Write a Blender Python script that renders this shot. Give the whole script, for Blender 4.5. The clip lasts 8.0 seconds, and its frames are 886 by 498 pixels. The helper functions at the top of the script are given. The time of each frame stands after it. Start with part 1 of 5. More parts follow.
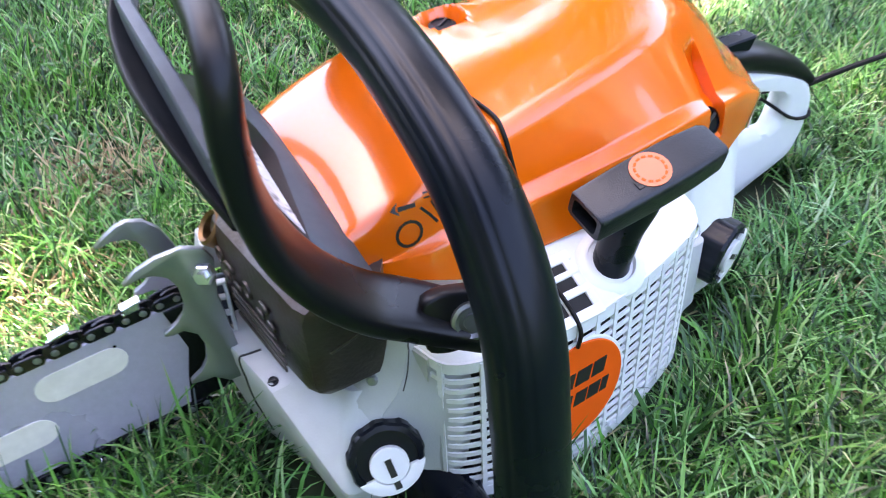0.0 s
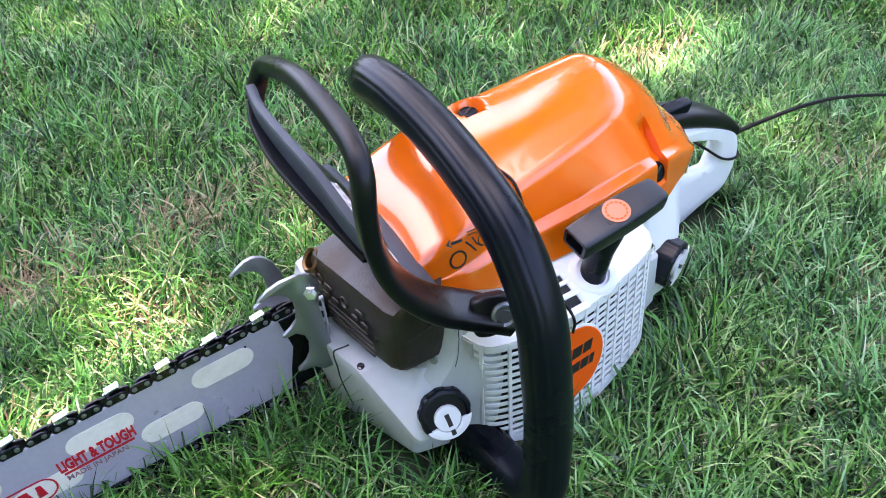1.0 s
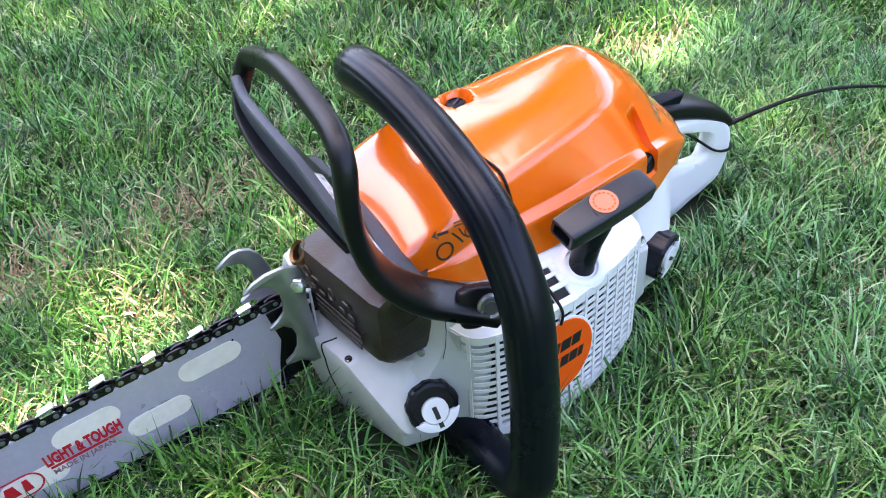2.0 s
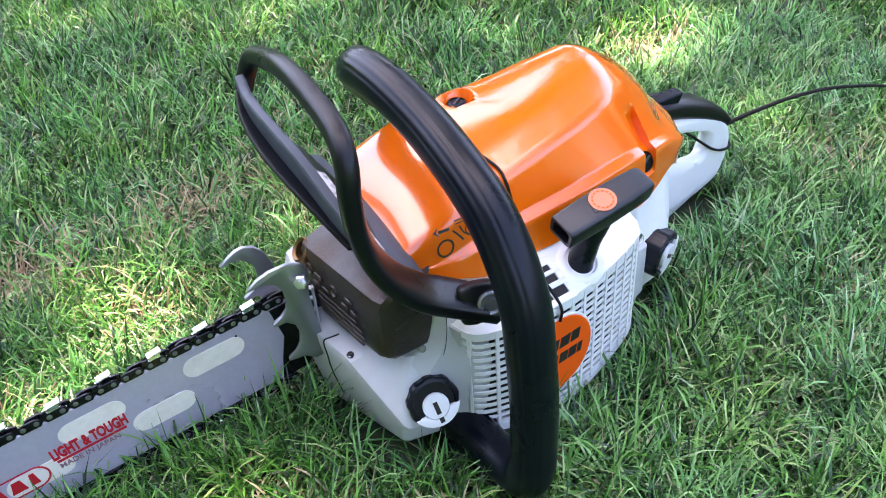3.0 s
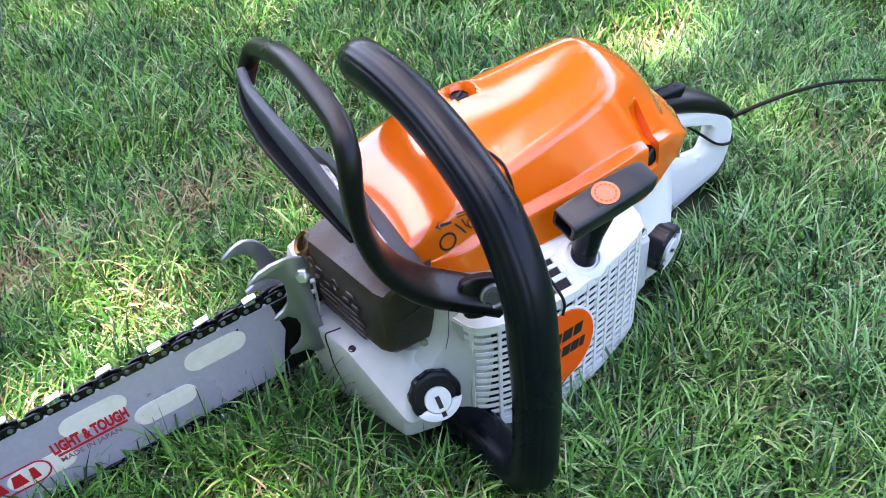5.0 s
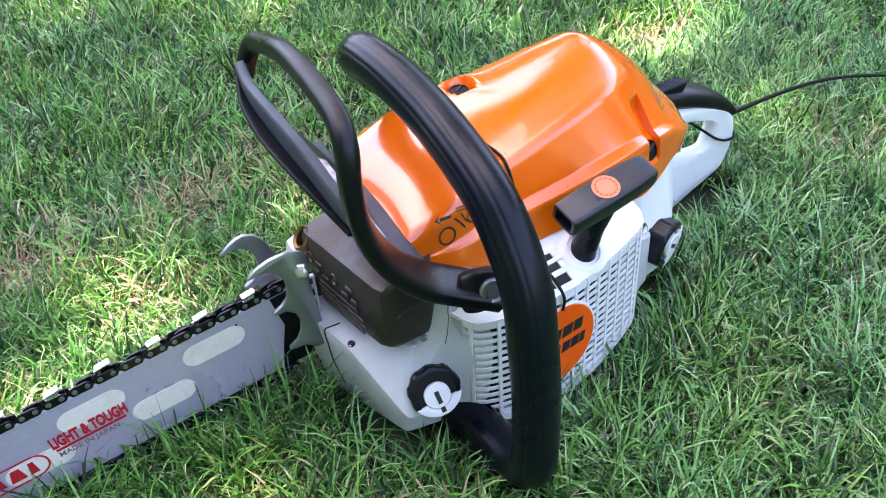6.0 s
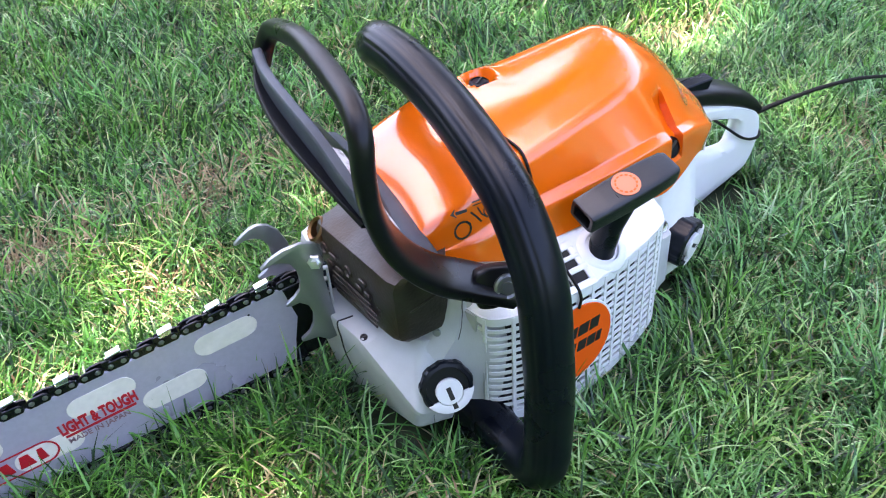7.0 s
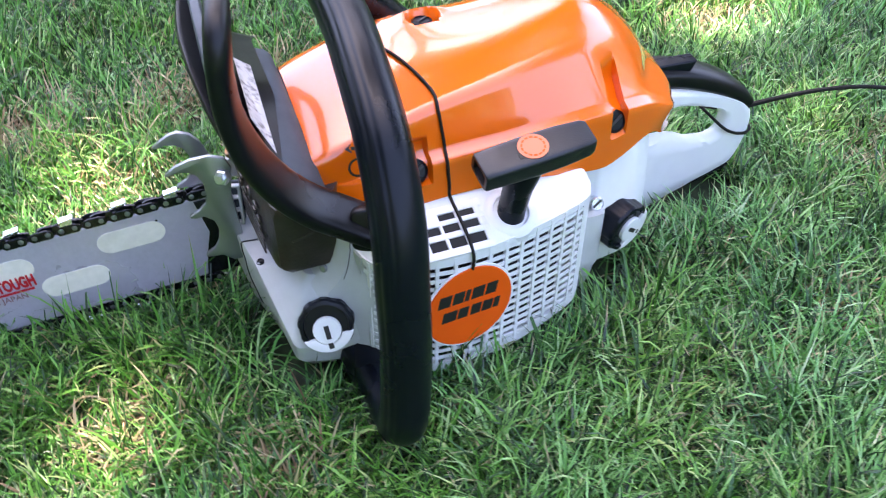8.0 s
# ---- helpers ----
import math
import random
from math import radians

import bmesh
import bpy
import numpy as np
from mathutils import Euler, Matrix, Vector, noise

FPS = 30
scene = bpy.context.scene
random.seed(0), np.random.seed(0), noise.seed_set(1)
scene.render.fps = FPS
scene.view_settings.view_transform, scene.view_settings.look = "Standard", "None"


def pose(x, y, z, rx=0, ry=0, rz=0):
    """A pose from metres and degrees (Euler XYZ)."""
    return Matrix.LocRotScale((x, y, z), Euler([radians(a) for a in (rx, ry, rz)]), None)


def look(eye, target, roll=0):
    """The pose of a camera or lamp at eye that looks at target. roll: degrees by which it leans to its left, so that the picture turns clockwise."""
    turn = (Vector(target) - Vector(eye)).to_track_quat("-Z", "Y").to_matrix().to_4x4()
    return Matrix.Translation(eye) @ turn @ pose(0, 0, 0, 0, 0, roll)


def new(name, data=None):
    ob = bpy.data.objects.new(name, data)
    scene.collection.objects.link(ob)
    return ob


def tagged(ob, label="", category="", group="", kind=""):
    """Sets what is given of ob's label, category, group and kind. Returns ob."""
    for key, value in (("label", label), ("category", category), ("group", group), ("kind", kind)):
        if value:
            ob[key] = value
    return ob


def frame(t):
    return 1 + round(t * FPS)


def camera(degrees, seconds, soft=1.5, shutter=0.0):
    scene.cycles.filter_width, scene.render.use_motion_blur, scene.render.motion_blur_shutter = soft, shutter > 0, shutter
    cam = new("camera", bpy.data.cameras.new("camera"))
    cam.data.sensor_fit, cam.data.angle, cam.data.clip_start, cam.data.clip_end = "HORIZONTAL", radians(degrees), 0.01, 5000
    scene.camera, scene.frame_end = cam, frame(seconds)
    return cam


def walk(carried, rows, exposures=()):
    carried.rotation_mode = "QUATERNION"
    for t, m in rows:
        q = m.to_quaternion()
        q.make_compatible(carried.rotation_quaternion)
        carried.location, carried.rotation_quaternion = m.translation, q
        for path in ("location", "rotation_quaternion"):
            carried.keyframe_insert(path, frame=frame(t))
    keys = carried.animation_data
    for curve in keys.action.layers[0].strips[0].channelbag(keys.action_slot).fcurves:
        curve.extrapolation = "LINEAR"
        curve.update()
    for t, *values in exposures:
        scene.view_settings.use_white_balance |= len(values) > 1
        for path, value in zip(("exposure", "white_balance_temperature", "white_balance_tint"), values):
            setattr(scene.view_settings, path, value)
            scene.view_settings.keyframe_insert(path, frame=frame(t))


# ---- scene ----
from mathutils.bvhtree import BVHTree

# camera and its walk
cam = camera(51.9, 8.0, soft=1.0, shutter=0.3)
PATH = [
    (0, (-0.083, -0.196, 0.354), (0.623, 1.16, -0.935), -3.1),
    (0.2, (-0.112, -0.22, 0.382), (0.64, 1.131, -0.887), -3.3),
    (0.5, (-0.143, -0.254, 0.422), (0.627, 1.097, -0.836), -3.7),
    (1, (-0.177, -0.3, 0.472), (0.586, 1.055, -0.785), -4.1),
    (1.5, (-0.169, -0.301, 0.466), (0.591, 1.053, -0.795), -4.3),
    (3, (-0.172, -0.31, 0.471), (0.581, 1.044, -0.793), -4.4),
    (3.5, (-0.174, -0.31, 0.472), (0.578, 1.044, -0.792), -4.4),
    (4, (-0.172, -0.309, 0.471), (0.579, 1.045, -0.795), -4.4),
    (4.5, (-0.173, -0.309, 0.469), (0.578, 1.044, -0.799), -4.4),
    (6, (-0.171, -0.31, 0.464), (0.572, 1.044, -0.806), -4.5),
    (6.5, (-0.17, -0.308, 0.46), (0.571, 1.046, -0.811), -4.7),
    (7, (-0.165, -0.306, 0.458), (0.534, 1.065, -0.818), -4.3),
    (7.5, (-0.153, -0.31, 0.453), (0.469, 1.094, -0.828), -3.1),
    (7.6, (-0.141, -0.317, 0.448), (0.461, 1.095, -0.834), -2.3),
    (7.7, (-0.117, -0.327, 0.438), (0.461, 1.094, -0.846), -1.3),
    (7.8, (-0.092, -0.334, 0.431), (0.464, 1.084, -0.864), -0.4),
    (7.9, (-0.072, -0.344, 0.428), (0.456, 1.077, -0.877), 0.2),
    (8, (-0.059, -0.346, 0.434), (0.445, 1.058, -0.899), 0.7),
]
walk(cam, [(t, look(eye, target, roll)) for t, eye, target, roll in PATH], [(0.0, 3.17, 7050, 26), (1.0, 3.05, 7050, 26), (7.4, 3.05, 7050, 26), (8.0, 3.02, 7050, 26)])

# ---- light ----
SUN_AZ, SUN_EL = 76.0, 66.0          # degrees from +x towards +y, and above the ground
world = bpy.data.worlds.new("sky")
scene.world = world
world.use_nodes = True
wn = world.node_tree.nodes
sky = wn.new("ShaderNodeTexSky")
sky.sky_type, sky.sun_disc = "NISHITA", False
sky.air_density, sky.dust_density, sky.ozone_density = 1.0, 1.8, 1.0
sky.sun_elevation, sky.sun_rotation = radians(SUN_EL), radians(90 - SUN_AZ)
world.node_tree.links.new(sky.outputs[0], wn["Background"].inputs[0])
wn["Background"].inputs[1].default_value = 0.15
sun_data = bpy.data.lights.new("sun", "SUN")
sun_data.energy, sun_data.angle, sun_data.color = 4.5, radians(0.5), (1.0, 0.93, 0.82)
sun = new("sun", sun_data)
SUN_DIR = Vector((math.cos(radians(SUN_EL)) * math.cos(radians(SUN_AZ)), math.cos(radians(SUN_EL)) * math.sin(radians(SUN_AZ)), math.sin(radians(SUN_EL))))
sun.matrix_world = look(SUN_DIR * 8, (0, 0, 0))


# ---- materials ----
def material(name, colour, rough=0.5, metal=0.0, coat=0.0, var=0.06, scale=60.0, bump=0.0, bump_scale=400.0, stain=None, stain_scale=12.0, stain_amount=0.4, rough_var=0.1, spec=0.5):
    """Two scales of noise: fine grain in colour and relief, broad stains and wear."""
    m = bpy.data.materials.new(name)
    m.use_nodes = True
    nt = m.node_tree
    bsdf = nt.nodes["Principled BSDF"]
    geo = nt.nodes.new("ShaderNodeTexCoord")
    fine = nt.nodes.new("ShaderNodeTexNoise")
    fine.inputs["Scale"].default_value, fine.inputs["Detail"].default_value = scale, 6
    broad = nt.nodes.new("ShaderNodeTexNoise")
    broad.inputs["Scale"].default_value, broad.inputs["Detail"].default_value = stain_scale, 5
    for n in (fine, broad):
        nt.links.new(geo.outputs["Object"], n.inputs["Vector"])
    ramp = nt.nodes.new("ShaderNodeMapRange")
    ramp.inputs["To Min"].default_value, ramp.inputs["To Max"].default_value = 1 - var, 1 + var
    ramp.inputs["From Min"].default_value, ramp.inputs["From Max"].default_value = 0.3, 0.7
    nt.links.new(fine.outputs["Fac"], ramp.inputs["Value"])
    mul = nt.nodes.new("ShaderNodeMix")
    mul.data_type, mul.blend_type = "RGBA", "MULTIPLY"
    mul.inputs["Factor"].default_value = 1.0
    mul.inputs["A"].default_value = (*colour, 1)
    nt.links.new(ramp.outputs[0], mul.inputs["B"])
    out = mul.outputs["Result"]
    if stain:
        sr = nt.nodes.new("ShaderNodeMapRange")
        sr.inputs["From Min"].default_value, sr.inputs["From Max"].default_value = 0.5, 0.68
        sr.inputs["To Max"].default_value = stain_amount
        nt.links.new(broad.outputs["Fac"], sr.inputs["Value"])
        mix = nt.nodes.new("ShaderNodeMix")
        mix.data_type = "RGBA"
        mix.inputs["B"].default_value = (*stain, 1)
        nt.links.new(sr.outputs[0], mix.inputs["Factor"])
        nt.links.new(out, mix.inputs["A"])
        out = mix.outputs["Result"]
    nt.links.new(out, bsdf.inputs["Base Color"])
    rr = nt.nodes.new("ShaderNodeMapRange")
    rr.inputs["From Min"].default_value, rr.inputs["From Max"].default_value = 0.3, 0.7
    rr.inputs["To Min"].default_value, rr.inputs["To Max"].default_value = max(0.02, rough - rough_var), min(1, rough + rough_var)
    nt.links.new(broad.outputs["Fac"], rr.inputs["Value"])
    nt.links.new(rr.outputs[0], bsdf.inputs["Roughness"])
    bsdf.inputs["Metallic"].default_value = metal
    bsdf.inputs["Coat Weight"].default_value = coat
    bsdf.inputs["Coat Roughness"].default_value = 0.06
    bsdf.inputs["Specular IOR Level"].default_value = spec
    if bump:
        bn = nt.nodes.new("ShaderNodeTexNoise")
        bn.inputs["Scale"].default_value, bn.inputs["Detail"].default_value = bump_scale, 4
        nt.links.new(geo.outputs["Object"], bn.inputs["Vector"])
        b = nt.nodes.new("ShaderNodeBump")
        b.inputs["Strength"].default_value, b.inputs["Distance"].default_value = bump, 0.001
        nt.links.new(bn.outputs["Fac"], b.inputs["Height"])
        nt.links.new(b.outputs[0], bsdf.inputs["Normal"])
    return m


ORANGE = material("glossy_orange_plastic", (0.90, 0.145, 0.003), 0.22, coat=1.0, var=0.03, scale=20, bump=0.015, bump_scale=60, rough_var=0.06)
WHITE = material("white_plastic", (0.82, 0.83, 0.83), 0.42, var=0.03, scale=80, bump=0.08, bump_scale=900, stain=(0.66, 0.66, 0.62), stain_scale=20, stain_amount=0.2)
ORANGE.node_tree.nodes["Principled BSDF"].inputs["Coat IOR"].default_value = 1.5
ORANGE.node_tree.nodes["Principled BSDF"].inputs["Coat Roughness"].default_value = 0.045
GREY = material("light_grey_plastic", (0.49, 0.51, 0.50), 0.45, var=0.04, scale=80, bump=0.12, bump_scale=900, stain=(0.38, 0.39, 0.38), stain_scale=22, stain_amount=0.3)
BLACK = material("black_rubber", (0.0025, 0.0042, 0.0080), 0.30, var=0.15, scale=120, bump=0.03, bump_scale=900, stain=(0.0045, 0.0065, 0.0105), stain_scale=18, stain_amount=0.5, spec=0.24)
GUARD = material("black_nylon", (0.0042, 0.0046, 0.0062), 0.34, var=0.12, scale=120, bump=0.04, bump_scale=900, stain=(0.010, 0.0088, 0.0088), stain_scale=14, stain_amount=0.5, spec=0.28)
GRIPMAT = material("charcoal_plastic", (0.0075, 0.0098, 0.0140), 0.38, var=0.1, scale=200, bump=0.2, bump_scale=1500)
SHROUD = material("slate_grey_nylon", (0.058, 0.072, 0.088), 0.55, spec=0.3, var=0.1, scale=120, bump=0.05, bump_scale=900, stain=(0.03, 0.03, 0.032), stain_scale=16, stain_amount=0.5)
# near-black colour that paints the shade inside the housing
DARK = material("interior_shade_black", (0.01, 0.01, 0.01), 0.8)
MUFFLER = material("heat_stained_muffler_steel", (0.060, 0.049, 0.042), 0.34, metal=0.55, var=0.2, scale=70, bump=0.3, bump_scale=500, stain=(0.065, 0.036, 0.02), stain_scale=25, stain_amount=0.7)
BRONZE = material("heat_tinted_brass_steel", (0.22, 0.12, 0.05), 0.45, metal=0.8, var=0.2, scale=70, stain=(0.15, 0.07, 0.02), stain_scale=40, stain_amount=0.7)
STEEL = material("zinc_plated_steel", (0.30, 0.315, 0.335), 0.36, metal=0.85, var=0.1, scale=60, bump=0.1, stain=(0.2, 0.205, 0.21), stain_scale=30)
BAR = material("lacquered_bar_steel", (0.535, 0.49, 0.60), 0.32, metal=0.28, var=0.05, scale=300, bump=0.08, bump_scale=600, stain=(0.47, 0.43, 0.51), stain_scale=9, stain_amount=0.5)
CHAIN = material("oiled_chain_steel", (0.024, 0.025, 0.029), 0.24, metal=0.75, var=0.3, scale=300)
CHROME = material("chrome_cutter", (0.78, 0.8, 0.84), 0.25, metal=0.9, var=0.05)
CREAM = material("cream_bar_inlay", (0.84, 0.78, 0.70), 0.6, var=0.05, scale=200, stain=(0.66, 0.62, 0.5), stain_scale=60)
RED = material("red_print", (0.56, 0.010, 0.022), 0.5, var=0.15, scale=800)
INK = material("black_print", (0.012, 0.012, 0.012), 0.5)
FADED = material("faded_red_print", (0.3, 0.17, 0.19), 0.5, var=0.2, scale=900)
BADGE = material("orange_badge_foil", (0.90, 0.105, 0.004), 0.55, var=0.03, spec=0.25)
STICKER = material("salmon_sticker", (0.75, 0.19, 0.09), 0.55, var=0.04)
PAPER = material("worn_white_label", (0.6, 0.59, 0.58), 0.6, var=0.1, scale=90, stain=(0.2, 0.19, 0.19), stain_scale=220, stain_amount=0.9)
CORD = material("black_elastic_cord", (0.007, 0.0065, 0.006), 0.55, var=0.2, scale=900, spec=0.2)
# soil colour kept very dark to deepen the shade in gaps between blades
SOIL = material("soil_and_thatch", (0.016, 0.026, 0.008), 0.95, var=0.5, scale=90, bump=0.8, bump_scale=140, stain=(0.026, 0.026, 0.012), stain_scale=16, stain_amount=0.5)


def leaf_material(name, stops, rough=0.45, trans=0.35, tints=((1, 1, 1), (1, 1, 1)), tip=None, spec=0.5):
    """Blades and leaves: a tone for each island, a drift of hue from patch to patch, dry tips on some, light passing through."""
    m = bpy.data.materials.new(name)
    m.use_nodes = True
    nt = m.node_tree
    bsdf = nt.nodes["Principled BSDF"]
    geo = nt.nodes.new("ShaderNodeNewGeometry")
    ramp = nt.nodes.new("ShaderNodeValToRGB")
    el = ramp.color_ramp.elements
    el[0].position, el[0].color = stops[0][0], (*stops[0][1], 1)
    el[1].position, el[1].color = stops[-1][0], (*stops[-1][1], 1)
    for p, c in stops[1:-1]:
        e = el.new(p)
        e.color = (*c, 1)
    nt.links.new(geo.outputs["Random Per Island"], ramp.inputs[0])
    tex = nt.nodes.new("ShaderNodeTexCoord")
    broad = nt.nodes.new("ShaderNodeTexNoise")
    broad.inputs["Scale"].default_value, broad.inputs["Detail"].default_value = 7, 4
    nt.links.new(tex.outputs["Object"], broad.inputs["Vector"])
    mr = nt.nodes.new("ShaderNodeMapRange")
    mr.inputs["From Min"].default_value, mr.inputs["From Max"].default_value = 0.36, 0.64
    nt.links.new(broad.outputs["Fac"], mr.inputs["Value"])
    hue = nt.nodes.new("ShaderNodeMix")
    hue.data_type = "RGBA"
    hue.inputs["A"].default_value, hue.inputs["B"].default_value = (*tints[0], 1), (*tints[1], 1)
    nt.links.new(mr.outputs[0], hue.inputs["Factor"])
    mul = nt.nodes.new("ShaderNodeMix")
    mul.data_type, mul.blend_type = "RGBA", "MULTIPLY"
    mul.inputs["Factor"].default_value = 1
    nt.links.new(ramp.outputs[0], mul.inputs["A"])
    nt.links.new(hue.outputs["Result"], mul.inputs["B"])
    col = mul.outputs["Result"]
    if tip:
        along = nt.nodes.new("ShaderNodeAttribute")
        along.attribute_name = "along"
        pick = nt.nodes.new("ShaderNodeMath")
        pick.operation = "MULTIPLY"
        pick.inputs[1].default_value = 17.3
        nt.links.new(geo.outputs["Random Per Island"], pick.inputs[0])
        frac = nt.nodes.new("ShaderNodeMath")
        frac.operation = "FRACT"
        nt.links.new(pick.outputs[0], frac.inputs[0])
        start = nt.nodes.new("ShaderNodeMapRange")
        start.inputs["To Min"].default_value, start.inputs["To Max"].default_value = 0.6, 2.6
        nt.links.new(frac.outputs[0], start.inputs["Value"])
        over = nt.nodes.new("ShaderNodeMath")
        over.operation = "SUBTRACT"
        nt.links.new(along.outputs["Fac"], over.inputs[0])
        nt.links.new(start.outputs[0], over.inputs[1])
        amount = nt.nodes.new("ShaderNodeMath")
        amount.operation, amount.use_clamp = "MULTIPLY", True
        amount.inputs[1].default_value = 3.5
        nt.links.new(over.outputs[0], amount.inputs[0])
        dry = nt.nodes.new("ShaderNodeMix")
        dry.data_type = "RGBA"
        dry.inputs["B"].default_value = (*tip, 1)
        nt.links.new(amount.outputs[0], dry.inputs["Factor"])
        nt.links.new(col, dry.inputs["A"])
        col = dry.outputs["Result"]
    nt.links.new(col, bsdf.inputs["Base Color"])
    bsdf.inputs["Roughness"].default_value = rough
    bsdf.inputs["Specular IOR Level"].default_value = spec
    tr = nt.nodes.new("ShaderNodeBsdfTranslucent")
    nt.links.new(col, tr.inputs["Color"])
    ms = nt.nodes.new("ShaderNodeMixShader")
    ms.inputs[0].default_value = trans
    nt.links.new(bsdf.outputs[0], ms.inputs[1])
    nt.links.new(tr.outputs[0], ms.inputs[2])
    nt.links.new(ms.outputs[0], nt.nodes["Material Output"].inputs["Surface"])
    return m


# low stops of the lawn ramps are darkened for the shade between blades
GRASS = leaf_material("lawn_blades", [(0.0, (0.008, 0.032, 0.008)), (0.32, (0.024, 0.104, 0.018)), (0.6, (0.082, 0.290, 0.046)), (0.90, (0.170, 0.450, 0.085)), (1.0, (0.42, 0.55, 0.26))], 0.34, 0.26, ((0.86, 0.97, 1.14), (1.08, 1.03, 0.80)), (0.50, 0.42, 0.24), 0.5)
# brighter than GRASS: soft light right of the saw is put into these stops
FINE_GRASS = leaf_material("blue_green_lit_blades", [(0.0, (0.004, 0.016, 0.007)), (0.26, (0.028, 0.110, 0.030)), (0.50, (0.130, 0.365, 0.092)), (0.86, (0.265, 0.540, 0.175)), (1.0, (0.48, 0.60, 0.34))], 0.28, 0.24, ((0.86, 0.97, 1.18), (1.06, 1.02, 0.84)), (0.52, 0.44, 0.26), 0.6)
STRAW = leaf_material("dry_blades", [(0.0, (0.42, 0.33, 0.18)), (0.4, (0.56, 0.47, 0.30)), (0.75, (0.34, 0.23, 0.13)), (1.0, (0.16, 0.09, 0.05))], 0.6, 0.34)
LEAF = leaf_material("tree_leaves", [(0.0, (0.025, 0.06, 0.012)), (0.5, (0.04, 0.09, 0.018)), (1.0, (0.06, 0.12, 0.025))], 0.5, 0.12)
HEDGE = material("hedge_foliage", (0.035, 0.07, 0.02), 0.7, var=0.6, scale=14, bump=1.0, bump_scale=30, stain=(0.012, 0.025, 0.008), stain_scale=3, stain_amount=0.8)
BARK = material("bark", (0.12, 0.09, 0.06), 0.9, var=0.4, scale=20, bump=0.9, bump_scale=30)


# ---- mesh tools ----
def finish(name, bm, mat, parent, label="", angle=35, smooth=True):
    bmesh.ops.recalc_face_normals(bm, faces=bm.faces)
    me = bpy.data.meshes.new(name)
    bm.to_mesh(me)
    bm.free()
    me.materials.append(mat)
    if smooth:
        me.polygons.foreach_set("use_smooth", [True] * len(me.polygons))
        me.set_sharp_from_angle(angle=radians(angle))
    ob = new(name, me)
    ob.parent = parent
    if label:
        tagged(ob, label)
    return ob


def part(name, bm, mat, parent, label="", angle=35):
    return finish(name, bm, mat, parent, label, angle)


def spline(points, steps):
    """Catmull-Rom through the points."""
    p = [np.array(q, float) for q in points]
    p = [2 * p[0] - p[1]] + p + [2 * p[-1] - p[-2]]
    out = []
    for i in range(1, len(p) - 2):
        for s in range(steps):
            t = s / steps
            out.append(0.5 * (2 * p[i] + (p[i + 1] - p[i - 1]) * t + (2 * p[i - 1] - 5 * p[i] + 4 * p[i + 1] - p[i + 2]) * t * t + (3 * p[i] - p[i - 1] - 3 * p[i + 1] + p[i + 2]) * t ** 3))
    out.append(p[-2])
    return out


def loft(rings, closed=True, caps=True, loop=False):
    """Skin over rings of equal length."""
    bm = bmesh.new()
    vs = [[bm.verts.new(q) for q in r] for r in rings]
    n = len(vs[0])
    pairs = list(zip(vs[:-1], vs[1:])) + ([(vs[-1], vs[0])] if loop else [])
    for a, b in pairs:
        for i in range(n if closed else n - 1):
            j = (i + 1) % n
            bm.faces.new((a[i], a[j], b[j], b[i]))
    if caps and closed and not loop:
        bm.faces.new(vs[0])
        bm.faces.new(vs[-1])
    return bm


def sweep(points, section, up=(0, 0, 1), caps=True):
    """Sweep a section (a list of (side, up) or a function of 0..1 that gives one) along points."""
    pts = [Vector(q) for q in points]
    rings = []
    upv = Vector(up).normalized()
    side_prev = None
    for i, q in enumerate(pts):
        d = (pts[min(i + 1, len(pts) - 1)] - pts[max(i - 1, 0)]).normalized()
        side = d.cross(upv) if side_prev is None else side_prev - d * side_prev.dot(d)
        side.normalize()
        side_prev = side
        u = side.cross(d)
        sec = section(i / (len(pts) - 1)) if callable(section) else section
        rings.append([q + side * a + u * b for a, b in sec])
    return loft(rings, caps=caps)


def ngon(n, a, b=None, power=2.0, turn=0.0):
    """A superellipse section."""
    b = a if b is None else b
    out = []
    for i in range(n):
        t = 2 * math.pi * i / n + turn
        c, s = math.cos(t), math.sin(t)
        out.append((a * math.copysign(abs(c) ** (2 / power), c), b * math.copysign(abs(s) ** (2 / power), s)))
    return out


def prism(poly, thick, m, bevel=0.0, seg=2):
    """A flat outline in the local xy plane, thick along local z (from 0), placed by m."""
    bm = bmesh.new()
    lo = [bm.verts.new((x, y, 0)) for x, y in poly]
    f = bm.faces.new(lo)
    r = bmesh.ops.extrude_face_region(bm, geom=[f])
    bmesh.ops.translate(bm, vec=(0, 0, thick), verts=[v for v in r["geom"] if isinstance(v, bmesh.types.BMVert)])
    bmesh.ops.recalc_face_normals(bm, faces=bm.faces)
    if bevel:
        es = [e for e in bm.edges if len(e.link_faces) == 2 and e.calc_face_angle(0) > 0.6]
        bmesh.ops.bevel(bm, geom=es, offset=bevel, segments=seg, profile=0.5, affect="EDGES")
    bmesh.ops.transform(bm, matrix=m, verts=bm.verts)
    return bm


def box(size, m, bevel=0.001, seg=2):
    bm = bmesh.new()
    bmesh.ops.create_cube(bm, size=1)
    bmesh.ops.scale(bm, vec=size, verts=bm.verts)
    if bevel:
        bmesh.ops.bevel(bm, geom=list(bm.edges), offset=bevel, segments=seg, profile=0.5, affect="EDGES")
    bmesh.ops.transform(bm, matrix=m, verts=bm.verts)
    return bm


